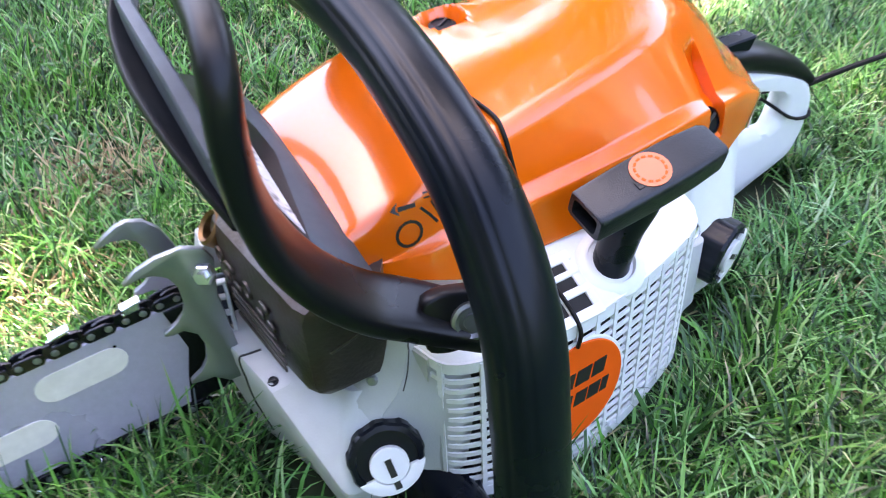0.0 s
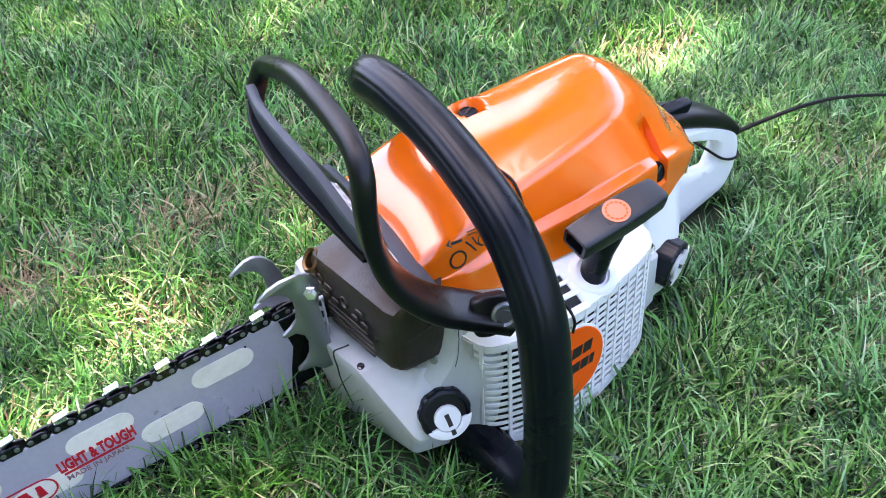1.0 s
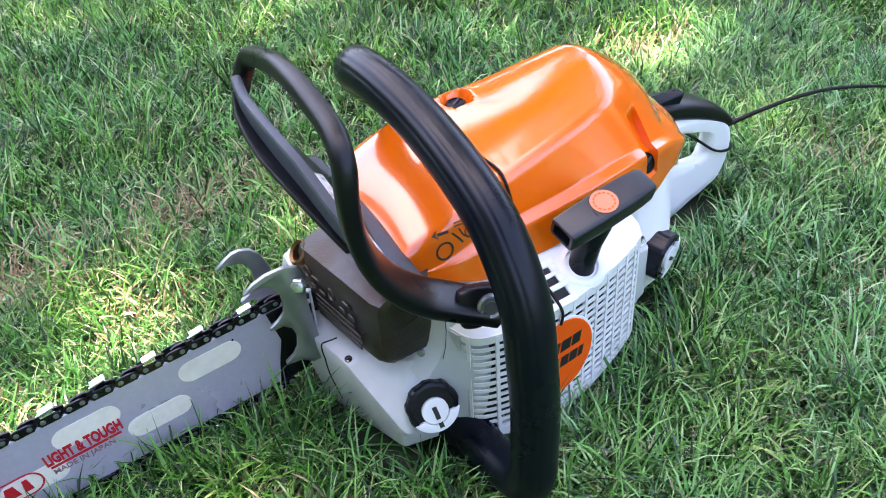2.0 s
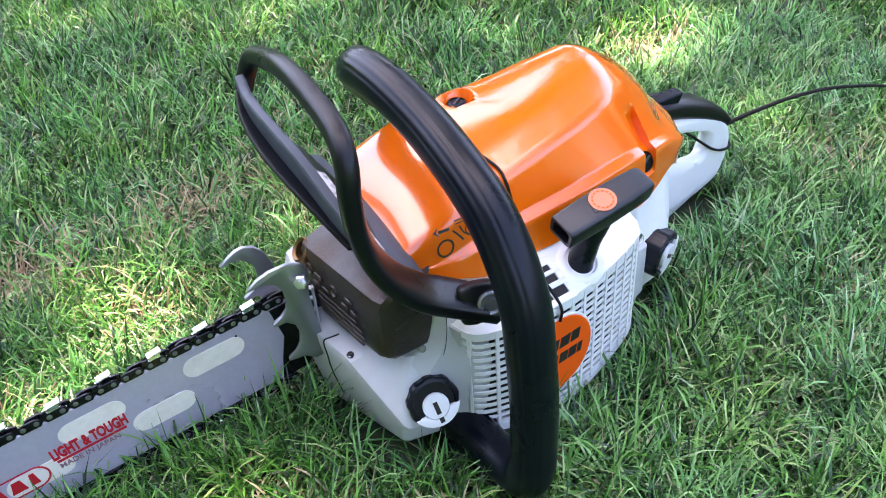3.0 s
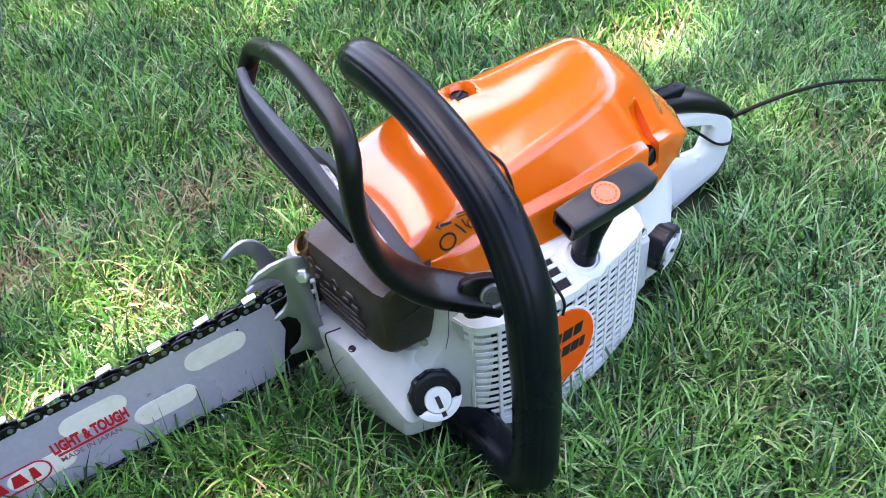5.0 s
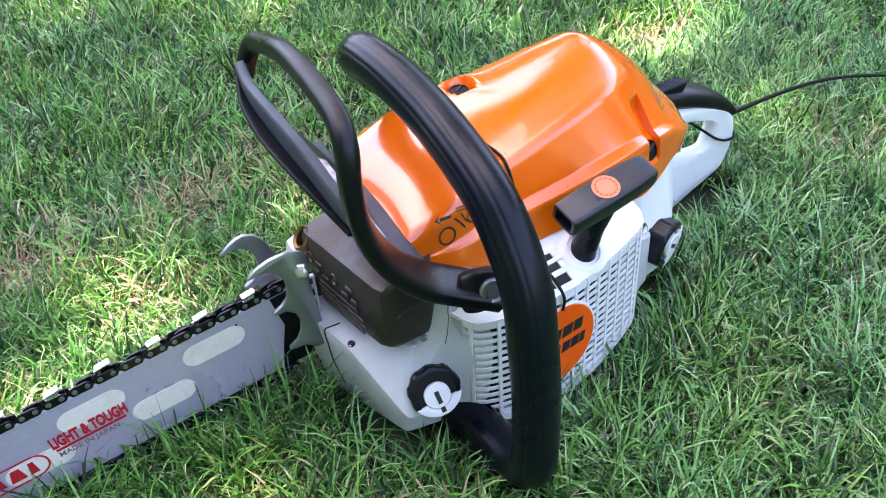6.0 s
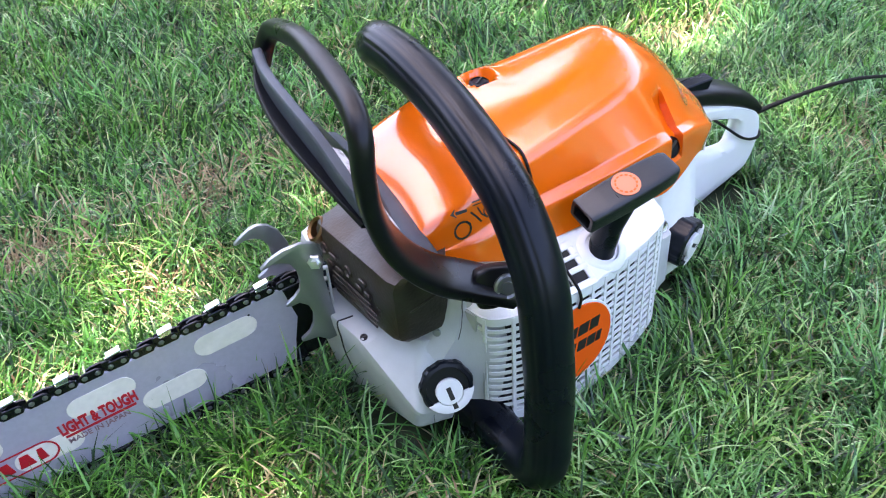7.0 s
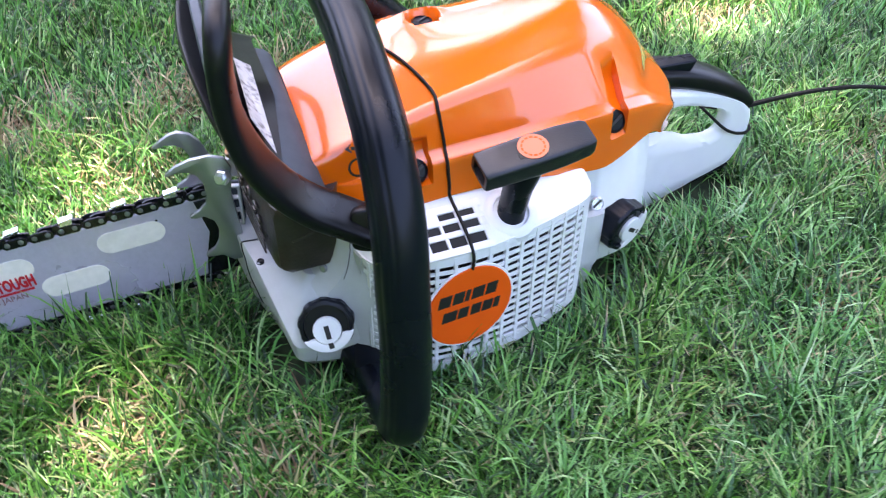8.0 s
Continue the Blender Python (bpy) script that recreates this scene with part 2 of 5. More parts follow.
def lathe(profile, m, n=32, shape=None):
    """Profile of (radius, height) turned round local z."""
    rings = []
    for r, h in profile:
        ring = []
        for i in range(n):
            t = 2 * math.pi * i / n
            k = shape(t, r) if shape else r
            ring.append(m @ Vector((k * math.cos(t), k * math.sin(t), h)))
        rings.append(ring)
    return loft(rings)


def join(*bms):
    out = bms[0]
    for b in bms[1:]:
        me = bpy.data.meshes.new("tmp")
        b.to_mesh(me)
        b.free()
        out.from_mesh(me)
        bpy.data.meshes.remove(me)
    return out


def facing(place, normal, up=(0, 0, 1)):
    """A pose whose local z points along normal, local y towards up and local x to the right of one who looks at it."""
    z = Vector(normal).normalized()
    x = Vector(up).cross(z).normalized()
    y = z.cross(x)
    m = Matrix((x, y, z)).transposed().to_4x4()
    m.translation = Vector(place)
    return m


def stadium(length, height, n=10):
    """A slot's outline, round at both ends, round the origin."""
    r = height / 2
    h = length / 2 - r
    return [(h + r * math.cos(t), r * math.sin(t)) for t in np.linspace(-math.pi / 2, math.pi / 2, n)] + [(-h + r * math.cos(t), r * math.sin(t)) for t in np.linspace(math.pi / 2, 1.5 * math.pi, n)]


def lettering(name, text, size, m, mat, parent, label="", squeeze=1.0, shear=0.0, bold=0.012):
    cu = bpy.data.curves.new(name, "FONT")
    cu.body, cu.size, cu.extrude, cu.shear = text, size, 0.00015, shear
    cu.offset = size * bold
    tmp = bpy.data.objects.new(name, cu)
    me = bpy.data.meshes.new_from_object(tmp)
    bpy.data.objects.remove(tmp)
    bm = bmesh.new()
    bm.from_mesh(me)
    bpy.data.meshes.remove(me)
    bmesh.ops.scale(bm, vec=(squeeze, 1, 1), verts=bm.verts)
    bmesh.ops.transform(bm, matrix=m, verts=bm.verts)
    return finish(name, bm, mat, parent, label, smooth=False)


# ---- the ground ----
SOIL_Z = -0.035


def ground():
    bm = bmesh.new()
    xs = np.concatenate([[-400, -60, -12, -4], np.linspace(-1.2, 2.2, 86), [5, 14, 60, 400]])
    ys = np.concatenate([[-400, -60, -12, -4], np.linspace(-1.0, 2.4, 86), [5, 14, 60, 400]])
    vs = [[bm.verts.new((x, y, SOIL_Z + (0.006 * noise.noise((x * 7, y * 7, 0)) + 0.008 * noise.noise((x * 2.2, y * 2.2, 3)) if abs(x) < 4 and abs(y) < 4 else 0))) for y in ys] for x in xs]
    for i in range(len(xs) - 1):
        for j in range(len(ys) - 1):
            bm.faces.new((vs[i][j], vs[i + 1][j], vs[i + 1][j + 1], vs[i][j + 1]))
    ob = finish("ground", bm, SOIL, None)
    return tagged(ob, "bare soil and thatch under a mown lawn", "ground", kind="structure")


ground()


def blades(name, count, mat, label, x0, x1, y0, y1, lo, hi, width, seed, lean=0.6, keep=None, category="grass", seg=4):
    """Curved tapering blades, four quads and a tip each."""
    rng = np.random.default_rng(seed)
    x, y = rng.uniform(x0, x1, count), rng.uniform(y0, y1, count)
    if keep is not None:
        ok = keep(x, y, rng)
        x, y = x[ok], y[ok]
    n = len(x)
    clump = np.array([noise.noise((a * 9, b * 9, 5.0)) for a, b in zip(x, y)])
    tuft = np.array([noise.noise((a * 24, b * 24, 1.0)) for a, b in zip(x, y)])
    h = rng.uniform(lo, hi, n) * (1 + 0.35 * clump + 0.35 * tuft)
    az = rng.normal(0, 1.6, n) + 8.0 * tuft + 5.0 * clump
    tilt = np.abs(rng.normal(0, lean, n)) + 0.15
    curl = rng.uniform(0.1, 1.7, n)
    w = width * rng.uniform(0.55, 1.2, n)
    face = az + np.pi / 2 + rng.normal(0, 0.5, n)
    side = np.stack([np.cos(face), np.sin(face), np.zeros(n)], 1)
    pos = np.stack([x, y, np.full(n, SOIL_Z - 0.002)], 1)
    verts, along = [], []
    ang = tilt.copy()
    for s in range(seg + 1):
        k = float(np.interp(s / seg, [0, 0.25, 0.5, 0.75, 1], [0.75, 1.0, 0.95, 0.72, 0.0]))
        if s < seg:
            verts.append(pos - side * (w * k / 2)[:, None])
            verts.append(pos + side * (w * k / 2)[:, None])
            along += [s / seg] * 2
        else:
            verts.append(pos)
            along.append(1.0)
        step = h / seg
        d = np.stack([np.sin(ang) * np.cos(az), np.sin(ang) * np.sin(az), np.cos(ang)], 1)
        pos = pos + d * step[:, None]
        ang = np.minimum(ang + curl / seg * (0.6 + 0.5 * s), 2.0)
    per = 2 * seg + 1
    v = np.stack(verts, 1).reshape(-1, 3)
    v[:, 2] = np.maximum(v[:, 2], SOIL_Z - 0.002)
    base = np.arange(n)[:, None] * per
    quads = np.concatenate([base + np.array([[2 * s, 2 * s + 1, 2 * s + 3, 2 * s + 2]]) for s in range(seg - 1)], 1).reshape(-1, 4)
    tris = (base + np.array([[2 * seg - 2, 2 * seg - 1, 2 * seg]])).reshape(-1, 3)
    me = bpy.data.meshes.new(name)
    me.vertices.add(len(v))
    me.vertices.foreach_set("co", v.astype(np.float32).ravel())
    loops = np.concatenate([quads.ravel(), tris.ravel()])
    me.loops.add(len(loops))
    me.loops.foreach_set("vertex_index", loops.astype(np.int32))
    nq, ntri = len(quads), len(tris)
    me.polygons.add(nq + ntri)
    me.polygons.foreach_set("loop_start", np.concatenate([np.arange(nq) * 4, nq * 4 + np.arange(ntri) * 3]).astype(np.int32))
    me.polygons.foreach_set("loop_total", np.concatenate([np.full(nq, 4), np.full(ntri, 3)]).astype(np.int32))
    me.update(calc_edges=True)
    me.attributes.new("along", "FLOAT", "POINT").data.foreach_set("value", np.tile(np.array(along, np.float32), n))
    me.polygons.foreach_set("use_smooth", np.ones(nq + ntri, bool))
    me.materials.append(mat)
    ob = new(name, me)
    return tagged(ob, label, category, kind="stuff")


def off_saw(x, y, rng):
    """Where blades may stand: not inside the saw's body."""
    inside = (x > -0.03) & (x < 0.24) & (y > 0.045) & (y < 0.19)
    inside |= (x > 0.22) & (x < 0.37) & (y > 0.114) & (y < 0.19)
    inside |= (x > 0.01) & (x < 0.19) & (y > 0.025) & (y < 0.06)
    inside |= (x > -0.5) & (x < 0) & (y > 0.142) & (y < 0.152)
    inside |= (x > 0.019) & (x < 0.044) & (y > -0.050) & (y < 0.06)
    # pressed thin along the case foot and under the bar; bared dark soil stands for shade
    flat = (x > -0.055) & (x < 0.03) & (y > 0.020) & (y < 0.15)
    flat |= (x > -0.20) & (x < 0) & (y > 0.118) & (y < 0.145)
    return ~inside & ~(flat & (rng.uniform(0, 1, len(x)) < 0.55))


AREA = (-0.55, 1.15, -0.45, 1.25)
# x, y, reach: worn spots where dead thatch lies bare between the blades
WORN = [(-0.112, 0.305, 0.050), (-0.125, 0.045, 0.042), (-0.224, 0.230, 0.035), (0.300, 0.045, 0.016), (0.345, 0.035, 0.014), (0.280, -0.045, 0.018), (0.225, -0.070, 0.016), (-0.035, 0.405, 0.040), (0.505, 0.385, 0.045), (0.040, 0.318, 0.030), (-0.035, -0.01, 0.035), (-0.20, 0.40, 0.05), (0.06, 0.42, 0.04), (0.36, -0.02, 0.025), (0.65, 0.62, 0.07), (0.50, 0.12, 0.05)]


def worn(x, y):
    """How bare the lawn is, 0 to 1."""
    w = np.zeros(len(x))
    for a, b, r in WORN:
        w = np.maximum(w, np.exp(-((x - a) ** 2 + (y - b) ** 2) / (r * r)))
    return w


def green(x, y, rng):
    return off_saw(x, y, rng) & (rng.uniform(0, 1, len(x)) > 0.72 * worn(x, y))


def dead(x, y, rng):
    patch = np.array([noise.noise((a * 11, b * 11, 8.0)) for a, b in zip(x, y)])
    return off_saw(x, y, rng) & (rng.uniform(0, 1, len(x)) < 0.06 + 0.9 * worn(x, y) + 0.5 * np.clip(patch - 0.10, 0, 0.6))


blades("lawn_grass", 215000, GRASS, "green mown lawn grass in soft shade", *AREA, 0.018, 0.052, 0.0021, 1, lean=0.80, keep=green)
blades("fine_lawn_grass", 60000, FINE_GRASS, "fine blue-green lawn grass, coloured brighter as if lit, beside the starter housing", 0.06, 0.66, -0.26, 0.36, 0.020, 0.056, 0.0018, 7, lean=0.75, keep=green)
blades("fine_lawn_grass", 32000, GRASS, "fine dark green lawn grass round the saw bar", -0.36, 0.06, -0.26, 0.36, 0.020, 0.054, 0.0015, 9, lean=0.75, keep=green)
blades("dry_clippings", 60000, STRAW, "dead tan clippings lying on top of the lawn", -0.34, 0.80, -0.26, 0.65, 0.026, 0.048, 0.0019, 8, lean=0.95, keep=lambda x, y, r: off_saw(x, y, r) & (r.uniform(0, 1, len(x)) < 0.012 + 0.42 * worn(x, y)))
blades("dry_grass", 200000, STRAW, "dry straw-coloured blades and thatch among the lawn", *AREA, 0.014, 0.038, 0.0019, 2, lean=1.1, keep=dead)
blades("tall_grass", 420, GRASS, "longer grass blades leaning against the saw bar", -0.42, -0.02, 0.100, 0.141, 0.045, 0.070, 0.0018, 4, lean=0.40, keep=off_saw)
blades("tall_grass", 420, GRASS, "longer grass blades round the saw's housing", 0.0, 0.24, 0.0, 0.142, 0.050, 0.075, 0.0024, 5, lean=0.45, keep=off_saw)
blades("far_lawn_grass", 180000, GRASS, "green lawn grass further off", -2.4, 3.6, -2.2, 3.8, 0.030, 0.062, 0.0095, 3, lean=0.8, seg=2, keep=lambda x, y, r: ~((x > AREA[0]) & (x < AREA[1]) & (y > AREA[2]) & (y < AREA[3])))
blades("outer_lawn_grass", 160000, GRASS, "green lawn grass out to the added hedge ring", -6.6, 7.2, -6.6, 7.2, 0.05, 0.09, 0.034, 6, lean=0.9, seg=2, keep=lambda x, y, r: ~((x > -2.4) & (x < 3.6) & (y > -2.2) & (y < 3.8)) & (np.hypot(x - 0.3, y - 0.3) < 6.9))

def backdrop():
    """An unseen hedge ring, behind and beside the camera too, added to block low sky light."""
    bm = bmesh.new()
    n, rows = 160, 14
    vs = []
    for i in range(n):
        a = 2 * math.pi * i / n
        col = []
        for j in range(rows + 1):
            f = j / rows
            r = 6.8 + 0.5 * noise.noise((3 * math.cos(a), 3 * math.sin(a), f * 2)) + 0.22 * noise.noise((14 * math.cos(a), 14 * math.sin(a), f * 8)) + 0.7 * f ** 4
            # raised on the -x side to darken the near grass and case front
            h = 1.6 + 5.8 * max(0, math.cos(a - 3.45)) ** 3 + 1.0 * max(0, math.cos(a + 0.5)) ** 3 + 0.5 * noise.noise((5 * math.cos(a), 5 * math.sin(a), 9))
            col.append(bm.verts.new((0.3 + r * math.cos(a), 0.3 + r * math.sin(a), SOIL_Z + h * f)))
        vs.append(col)
    for i in range(n):
        for j in range(rows):
            bm.faces.new((vs[i][j], vs[(i + 1) % n][j], vs[(i + 1) % n][j + 1], vs[i][j + 1]))
    ob = finish("backdrop", bm, HEDGE, None, smooth=False)
    tagged(ob, "unseen dark green hedge ring added to block low sky light", "hedge", kind="structure")


backdrop()

# ---- the tree that shades the lawn ----
def shade_tree(root, centre, size, count, seed, gaps=()):
    """A broad crown on a leaning trunk that stands off to the side; gaps let spots of sun through to the ground."""
    rng = np.random.default_rng(seed)
    root, centre = np.array(root, float), np.array(centre, float)
    tree = tagged(new("tree"), "broad leafy tree out of view, added for shade and reflections", "tree", "garden trees")
    tree.location = Vector(root)
    top = centre - root
    trunk = [(0, 0, 0), (0.02 * top[0], 0.02 * top[1], top[2] * 0.2), (0.12 * top[0], 0.12 * top[1], top[2] * 0.45), (0.4 * top[0], 0.4 * top[1], top[2] * 0.7), (0.9 * top[0], 0.9 * top[1], top[2] * 1.05)]
    part("trunk", sweep(spline(trunk, 5), lambda f: ngon(14, 0.2 * (1 - 0.75 * f) + 0.12 * max(0, 0.12 - f)), (1, 0, 0)), BARK, tree)
    for k in range(9):
        p = np.array(spline(trunk, 5)[8 + k])
        a = 2.4 * k
        q = p + np.array([math.cos(a) * size * 0.7, math.sin(a) * size * 0.7, 0.8])
        part("limb", sweep(spline([p, (p + q) / 2 + np.array([0, 0, 0.25]), q], 4), lambda f: ngon(8, 0.06 * (1 - 0.8 * f)), (0.1, 0.2, 1)), BARK, tree)
    cl = rng.normal(0, 1, (320, 3))
    cl /= np.linalg.norm(cl, axis=1)[:, None]
    cl = centre + cl * rng.uniform(0.05, 1, (320, 1)) ** 0.5 * np.array([size, size, size * 0.65])
    p = cl[rng.integers(0, 320, count)] + rng.normal(0, 0.22, (count, 3))
    sd = np.array(SUN_DIR)
    keep = np.ones(count, bool)
    foot = p - sd[None] * (p[:, 2] / sd[2])[:, None]
    for gx, gy, ra, rb, turn, full in gaps:
        c, q = math.cos(turn), math.sin(turn)
        dx, dy = foot[:, 0] - gx, foot[:, 1] - gy
        e = ((dx * c + dy * q) / (ra + 0.050)) ** 2 + ((-dx * q + dy * c) / (rb + 0.050)) ** 2
        keep &= ~((e < 1) & (rng.uniform(0, 1, count) < full))
    p = p[keep] - root
    n = len(p)
    u = rng.normal(0, 1, (n, 3))
    u /= np.linalg.norm(u, axis=1)[:, None]
    w = np.cross(u, rng.normal(0, 1, (n, 3)))
    w /= np.linalg.norm(w, axis=1)[:, None]
    L, W = rng.uniform(0.10, 0.16, n)[:, None], rng.uniform(0.065, 0.10, n)[:, None]
    fold = np.cross(u, w) * 0.012
    v = np.stack([p - u * L / 2, p + w * W / 2 + fold, p + u * L / 2, p - w * W / 2 + fold], 1).reshape(-1, 3)
    b = np.arange(n)[:, None] * 4
    f = np.concatenate([b + np.array([[0, 1, 2]]), b + np.array([[0, 2, 3]])], 1).reshape(-1, 3)
    me = bpy.data.meshes.new("crown")
    me.from_pydata(v.tolist(), [], f.tolist())
    me.materials.append(LEAF)
    crown = new("crown", me)
    crown.parent = tree
    tagged(crown, kind="stuff")


# x, y, half length, half width, turn, how clear
CROWN_GAPS = [
    (-0.115, 0.303, 0.049, 0.028, -1.10, 1.0),
    (-0.224, 0.230, 0.034, 0.022, 0.5, 1.0),
    (0.530, 0.385, 0.060, 0.034, 0.2, 1.0),
    (-0.128, 0.042, 0.023, 0.012, 0.5, 1.0),
    (0.044, 0.318, 0.018, 0.011, 0.3, 1.0),
    (0.38, 0.66, 0.60, 0.16, -0.69, 0.87),
    (0.52, 0.10, 0.22, 0.09, -0.69, 0.90),
]
NEAR = SUN_DIR * 8.0
shade_tree((NEAR.x + 0.6, NEAR.y + 2.6, SOIL_Z), (NEAR.x + 0.3, NEAR.y + 0.35, NEAR.z), 1.75, 42000, 11, CROWN_GAPS)
# further crowns added out of view to darken and mottle the cover's reflections
shade_tree((6.0, -1.6, SOIL_Z), (4.7, -0.5, 4.4), 2.3, 8000, 12)
shade_tree((2.9, 6.1, SOIL_Z), (3.4, 5.0, 2.9), 1.7, 6000, 13)
shade_tree((5.6, 4.0, SOIL_Z), (3.9, 2.9, 5.1), 2.0, 9000, 14)
# added crown behind the camera that cuts light on the case front
shade_tree((-5.0, -2.4, SOIL_Z), (-3.3, -1.5, 3.9), 1.8, 14000, 15)
shade_tree((4.7, 5.2, SOIL_Z), (3.0, 4.2, 7.4), 1.5, 7000, 16)

# ---- the chainsaw ----
saw = tagged(new("chainsaw"), "orange and white petrol chainsaw with black handles lying on grass", "chainsaw")
saw.location = (0, 0, 0)


def bar_pose():
    """Local x towards the rear, local y up, local z out to the starter side; the origin on the bar's middle line at the spikes."""
    m = pose(-0.05, 0.1445, 0.0285, 0, -5.0, 0)
    return m @ Matrix(((1, 0, 0, 0), (0, 0, -1, 0), (0, 1, 0, 0), (0, 0, 0, 1)))


BARM = bar_pose()


def guide_bar():
    L, H = 0.40, 0.066
    r = H / 2
    poly = [(0.05, r * 0.72), (0.012, r), (-L + 0.05, r)]
    poly += [(-L + 0.05 - 0.045 * math.sin(t), r * math.cos(t)) for t in np.linspace(0.15, math.pi - 0.15, 16)]
    poly += [(-L + 0.05, -r), (0.012, -r), (0.05, -r * 0.72)]
    bar = part("guide_bar", prism(poly, -0.0045, BARM, 0.0004, 1), BAR, saw, "grey lacquered steel guide bar with red print")
    for u, v in ((-0.0485, 0.0165), (-0.0915, -0.0065), (-0.1335, 0.0150), (-0.1755, -0.0065), (-0.2185, 0.0150), (-0.2605, -0.0065)):
        part("inlay", prism(stadium(0.044, 0.0175), 0.0006, BARM @ Matrix.Translation((u, v, -0.0003)), 0.0002, 1), CREAM, bar, "cream filled slot in the bar")
    tm = BARM @ Matrix.Translation((-0.1650, 0.0005, 0.0006))
    lettering("lettering", "LIGHT & TOUGH", 0.0128, tm, RED, bar, "red printed words", squeeze=0.52, bold=0.045)
    part("underline", prism([(0, 0), (0.0465, 0), (0.0465, 0.0019), (0, 0.0019)], 0.0003, BARM @ Matrix.Translation((-0.1635, -0.0030, 0.0005))), RED, bar)
    lettering("lettering", "MADE IN JAPAN", 0.0060, BARM @ Matrix.Translation((-0.1635, -0.0086, 0.0006)), FADED, bar, "faded small printed words", squeeze=0.95)
    # the maker's mark as plain shapes: a long ring and blocks
    mm = BARM @ Matrix.Translation((-0.2035, -0.0050, 0.0006))
    ring = [stadium(0.068, 0.0190, 12), stadium(0.0655, 0.0168, 12)]
    part("maker_mark", loft([[mm @ Vector((x, y, h)) for x, y in ring[k]] for k, h in ((0, 0.0), (0, 0.0003), (1, 0.0003), (1, 0.0))], caps=False), RED, bar, "red ring-shaped maker's mark")
    for u, w in ((-0.026, 0.008), (-0.015, 0.008), (-0.004, 0.009), (0.008, 0.010), (0.020, 0.006)):
        part("mark_block", prism([(u, -0.0050), (u + w, -0.0050), (u + w * 0.8, 0.0050), (u + w * 0.25, 0.0050)], 0.0003, mm), RED, bar)
    # dark plate for oil and for the shadow behind the spike plate
    part("oily_shaded_root", prism([(-0.004, 0.0315), (0.045, 0.0315), (0.045, -0.0325), (-0.010, -0.0325), (-0.006, -0.015), (0.000, 0.004)], 0.0008, BARM @ Matrix.Translation((0, 0, 0.0002)), 0.0002, 1), CHAIN, bar, "root of the bar, blackened for oil and painted shadow")
    part("rivet", lathe([(0.0008, 0), (0.0007, 0.0003), (0, 0.0003)], BARM @ Matrix.Translation((-0.030, 0.0245, 0.0001)), 10), CHAIN, bar)
    return bar


guide_bar()


def chain():
    """Links round the bar: drive links and rivets as one band, straps and cutters as pieces."""
    pitch = 0.00825
    r = 0.033 + 0.0035
    L = 0.35
    def at(s):
        """Place and direction along the chain's top run and round the nose; s from the rear, forwards."""
        if s < L:
            return (0.0085 - s, r), (-1, 0)
        t = (s - L) / 0.037
        if t < math.pi:
            return (0.0085 - L - 0.044 * math.sin(t), r * math.cos(t)), (-math.cos(t), -math.sin(t))
        q = s - L - 0.037 * math.pi
        return (0.0085 - L + q, -r), (1, 0)
    total = int((2 * L + 0.037 * math.pi) / pitch)
    def placed(k, along=0.5):
        (x, y), (dx, dy) = at((k + along) * pitch)
        m = Matrix(((-dx, dy, 0, x), (-dy, -dx, 0, y), (0, 0, 1, 0), (0, 0, 0, 1)))
        return BARM @ m
    bms = []
    for k in range(0, total, 2):
        m = placed(k, 0.5)
        bms.append(prism([(-0.006, -0.006), (-0.003, -0.0075), (0.003, -0.0075), (0.006, -0.006), (0.006, 0.003), (0.003, 0.0042), (-0.003, 0.0042), (-0.006, 0.003)], 0.0015, m @ Matrix.Translation((0, 0, -0.003)), 0))
    band = part("chain", join(*bms), CHAIN, saw, "oily black saw chain with bright cutters")
    strap_bm = prism([(-0.0078, -0.0014), (-0.0060, -0.0036), (0.0060, -0.0036), (0.0078, -0.0014), (0.0074, 0.0022), (0.0035, 0.0036), (-0.0035, 0.0036), (-0.0074, 0.0022)], 0.0013, Matrix(), 0.0003, 1)
    strap = part("tie_strap", strap_bm, CHAIN, band)
    rivet_bm = lathe([(0.0018, 0), (0.0018, 0.0004), (0.0012, 0.0007), (0.0, 0.00071)], Matrix(), 10)
    rivet = part("rivet", rivet_bm, STEEL, band, "worn bright rivet head")
    cut_side = prism([(-0.0065, -0.0025), (0.006, -0.0025), (0.006, 0.002), (0.0022, 0.0035), (0.003, 0.0072), (-0.0048, 0.0062), (-0.0052, 0.004), (-0.0075, 0.0035)], 0.0014, Matrix(), 0.0002, 1)
    cut_top = box((0.0098, 0.0014, 0.0050), pose(-0.0008, 0.0070, -0.0008, 0, 0, 7), 0.0003, 1)
    cutter = part("cutter", join(cut_side, cut_top), CHROME, band, "bright chrome cutter tooth")
    gauge_bm = prism([(-0.003, 0.002), (0.0022, 0.002), (0.0016, 0.0060), (-0.0018, 0.0055)], 0.0014, Matrix(), 0.0002, 1)
    gauge = part("depth_gauge", gauge_bm, CHAIN, band)
    first = {id(strap): True, id(rivet): True, id(cutter): True, id(gauge): True}
    def put(ob, m):
        if first.pop(id(ob), None):
            ob.matrix_local = m
            return
        c = ob.copy()
        scene.collection.objects.link(c)
        c.matrix_local = m
    for k in range(0, total - 1):
        m = placed(k, 1.0)
        if k % 2 == 0:
            for z in (0.0, -0.0058):
                if z == 0.0 or k < 12:
                    put(strap, m @ Matrix.Translation((0, 0, z)))
            put(rivet, placed(k, 0.5) @ Matrix.Translation((0, 0.0002, 0.0013)))
            put(rivet, placed(k, 1.5) @ Matrix.Translation((0, 0.0002, 0.0013)))
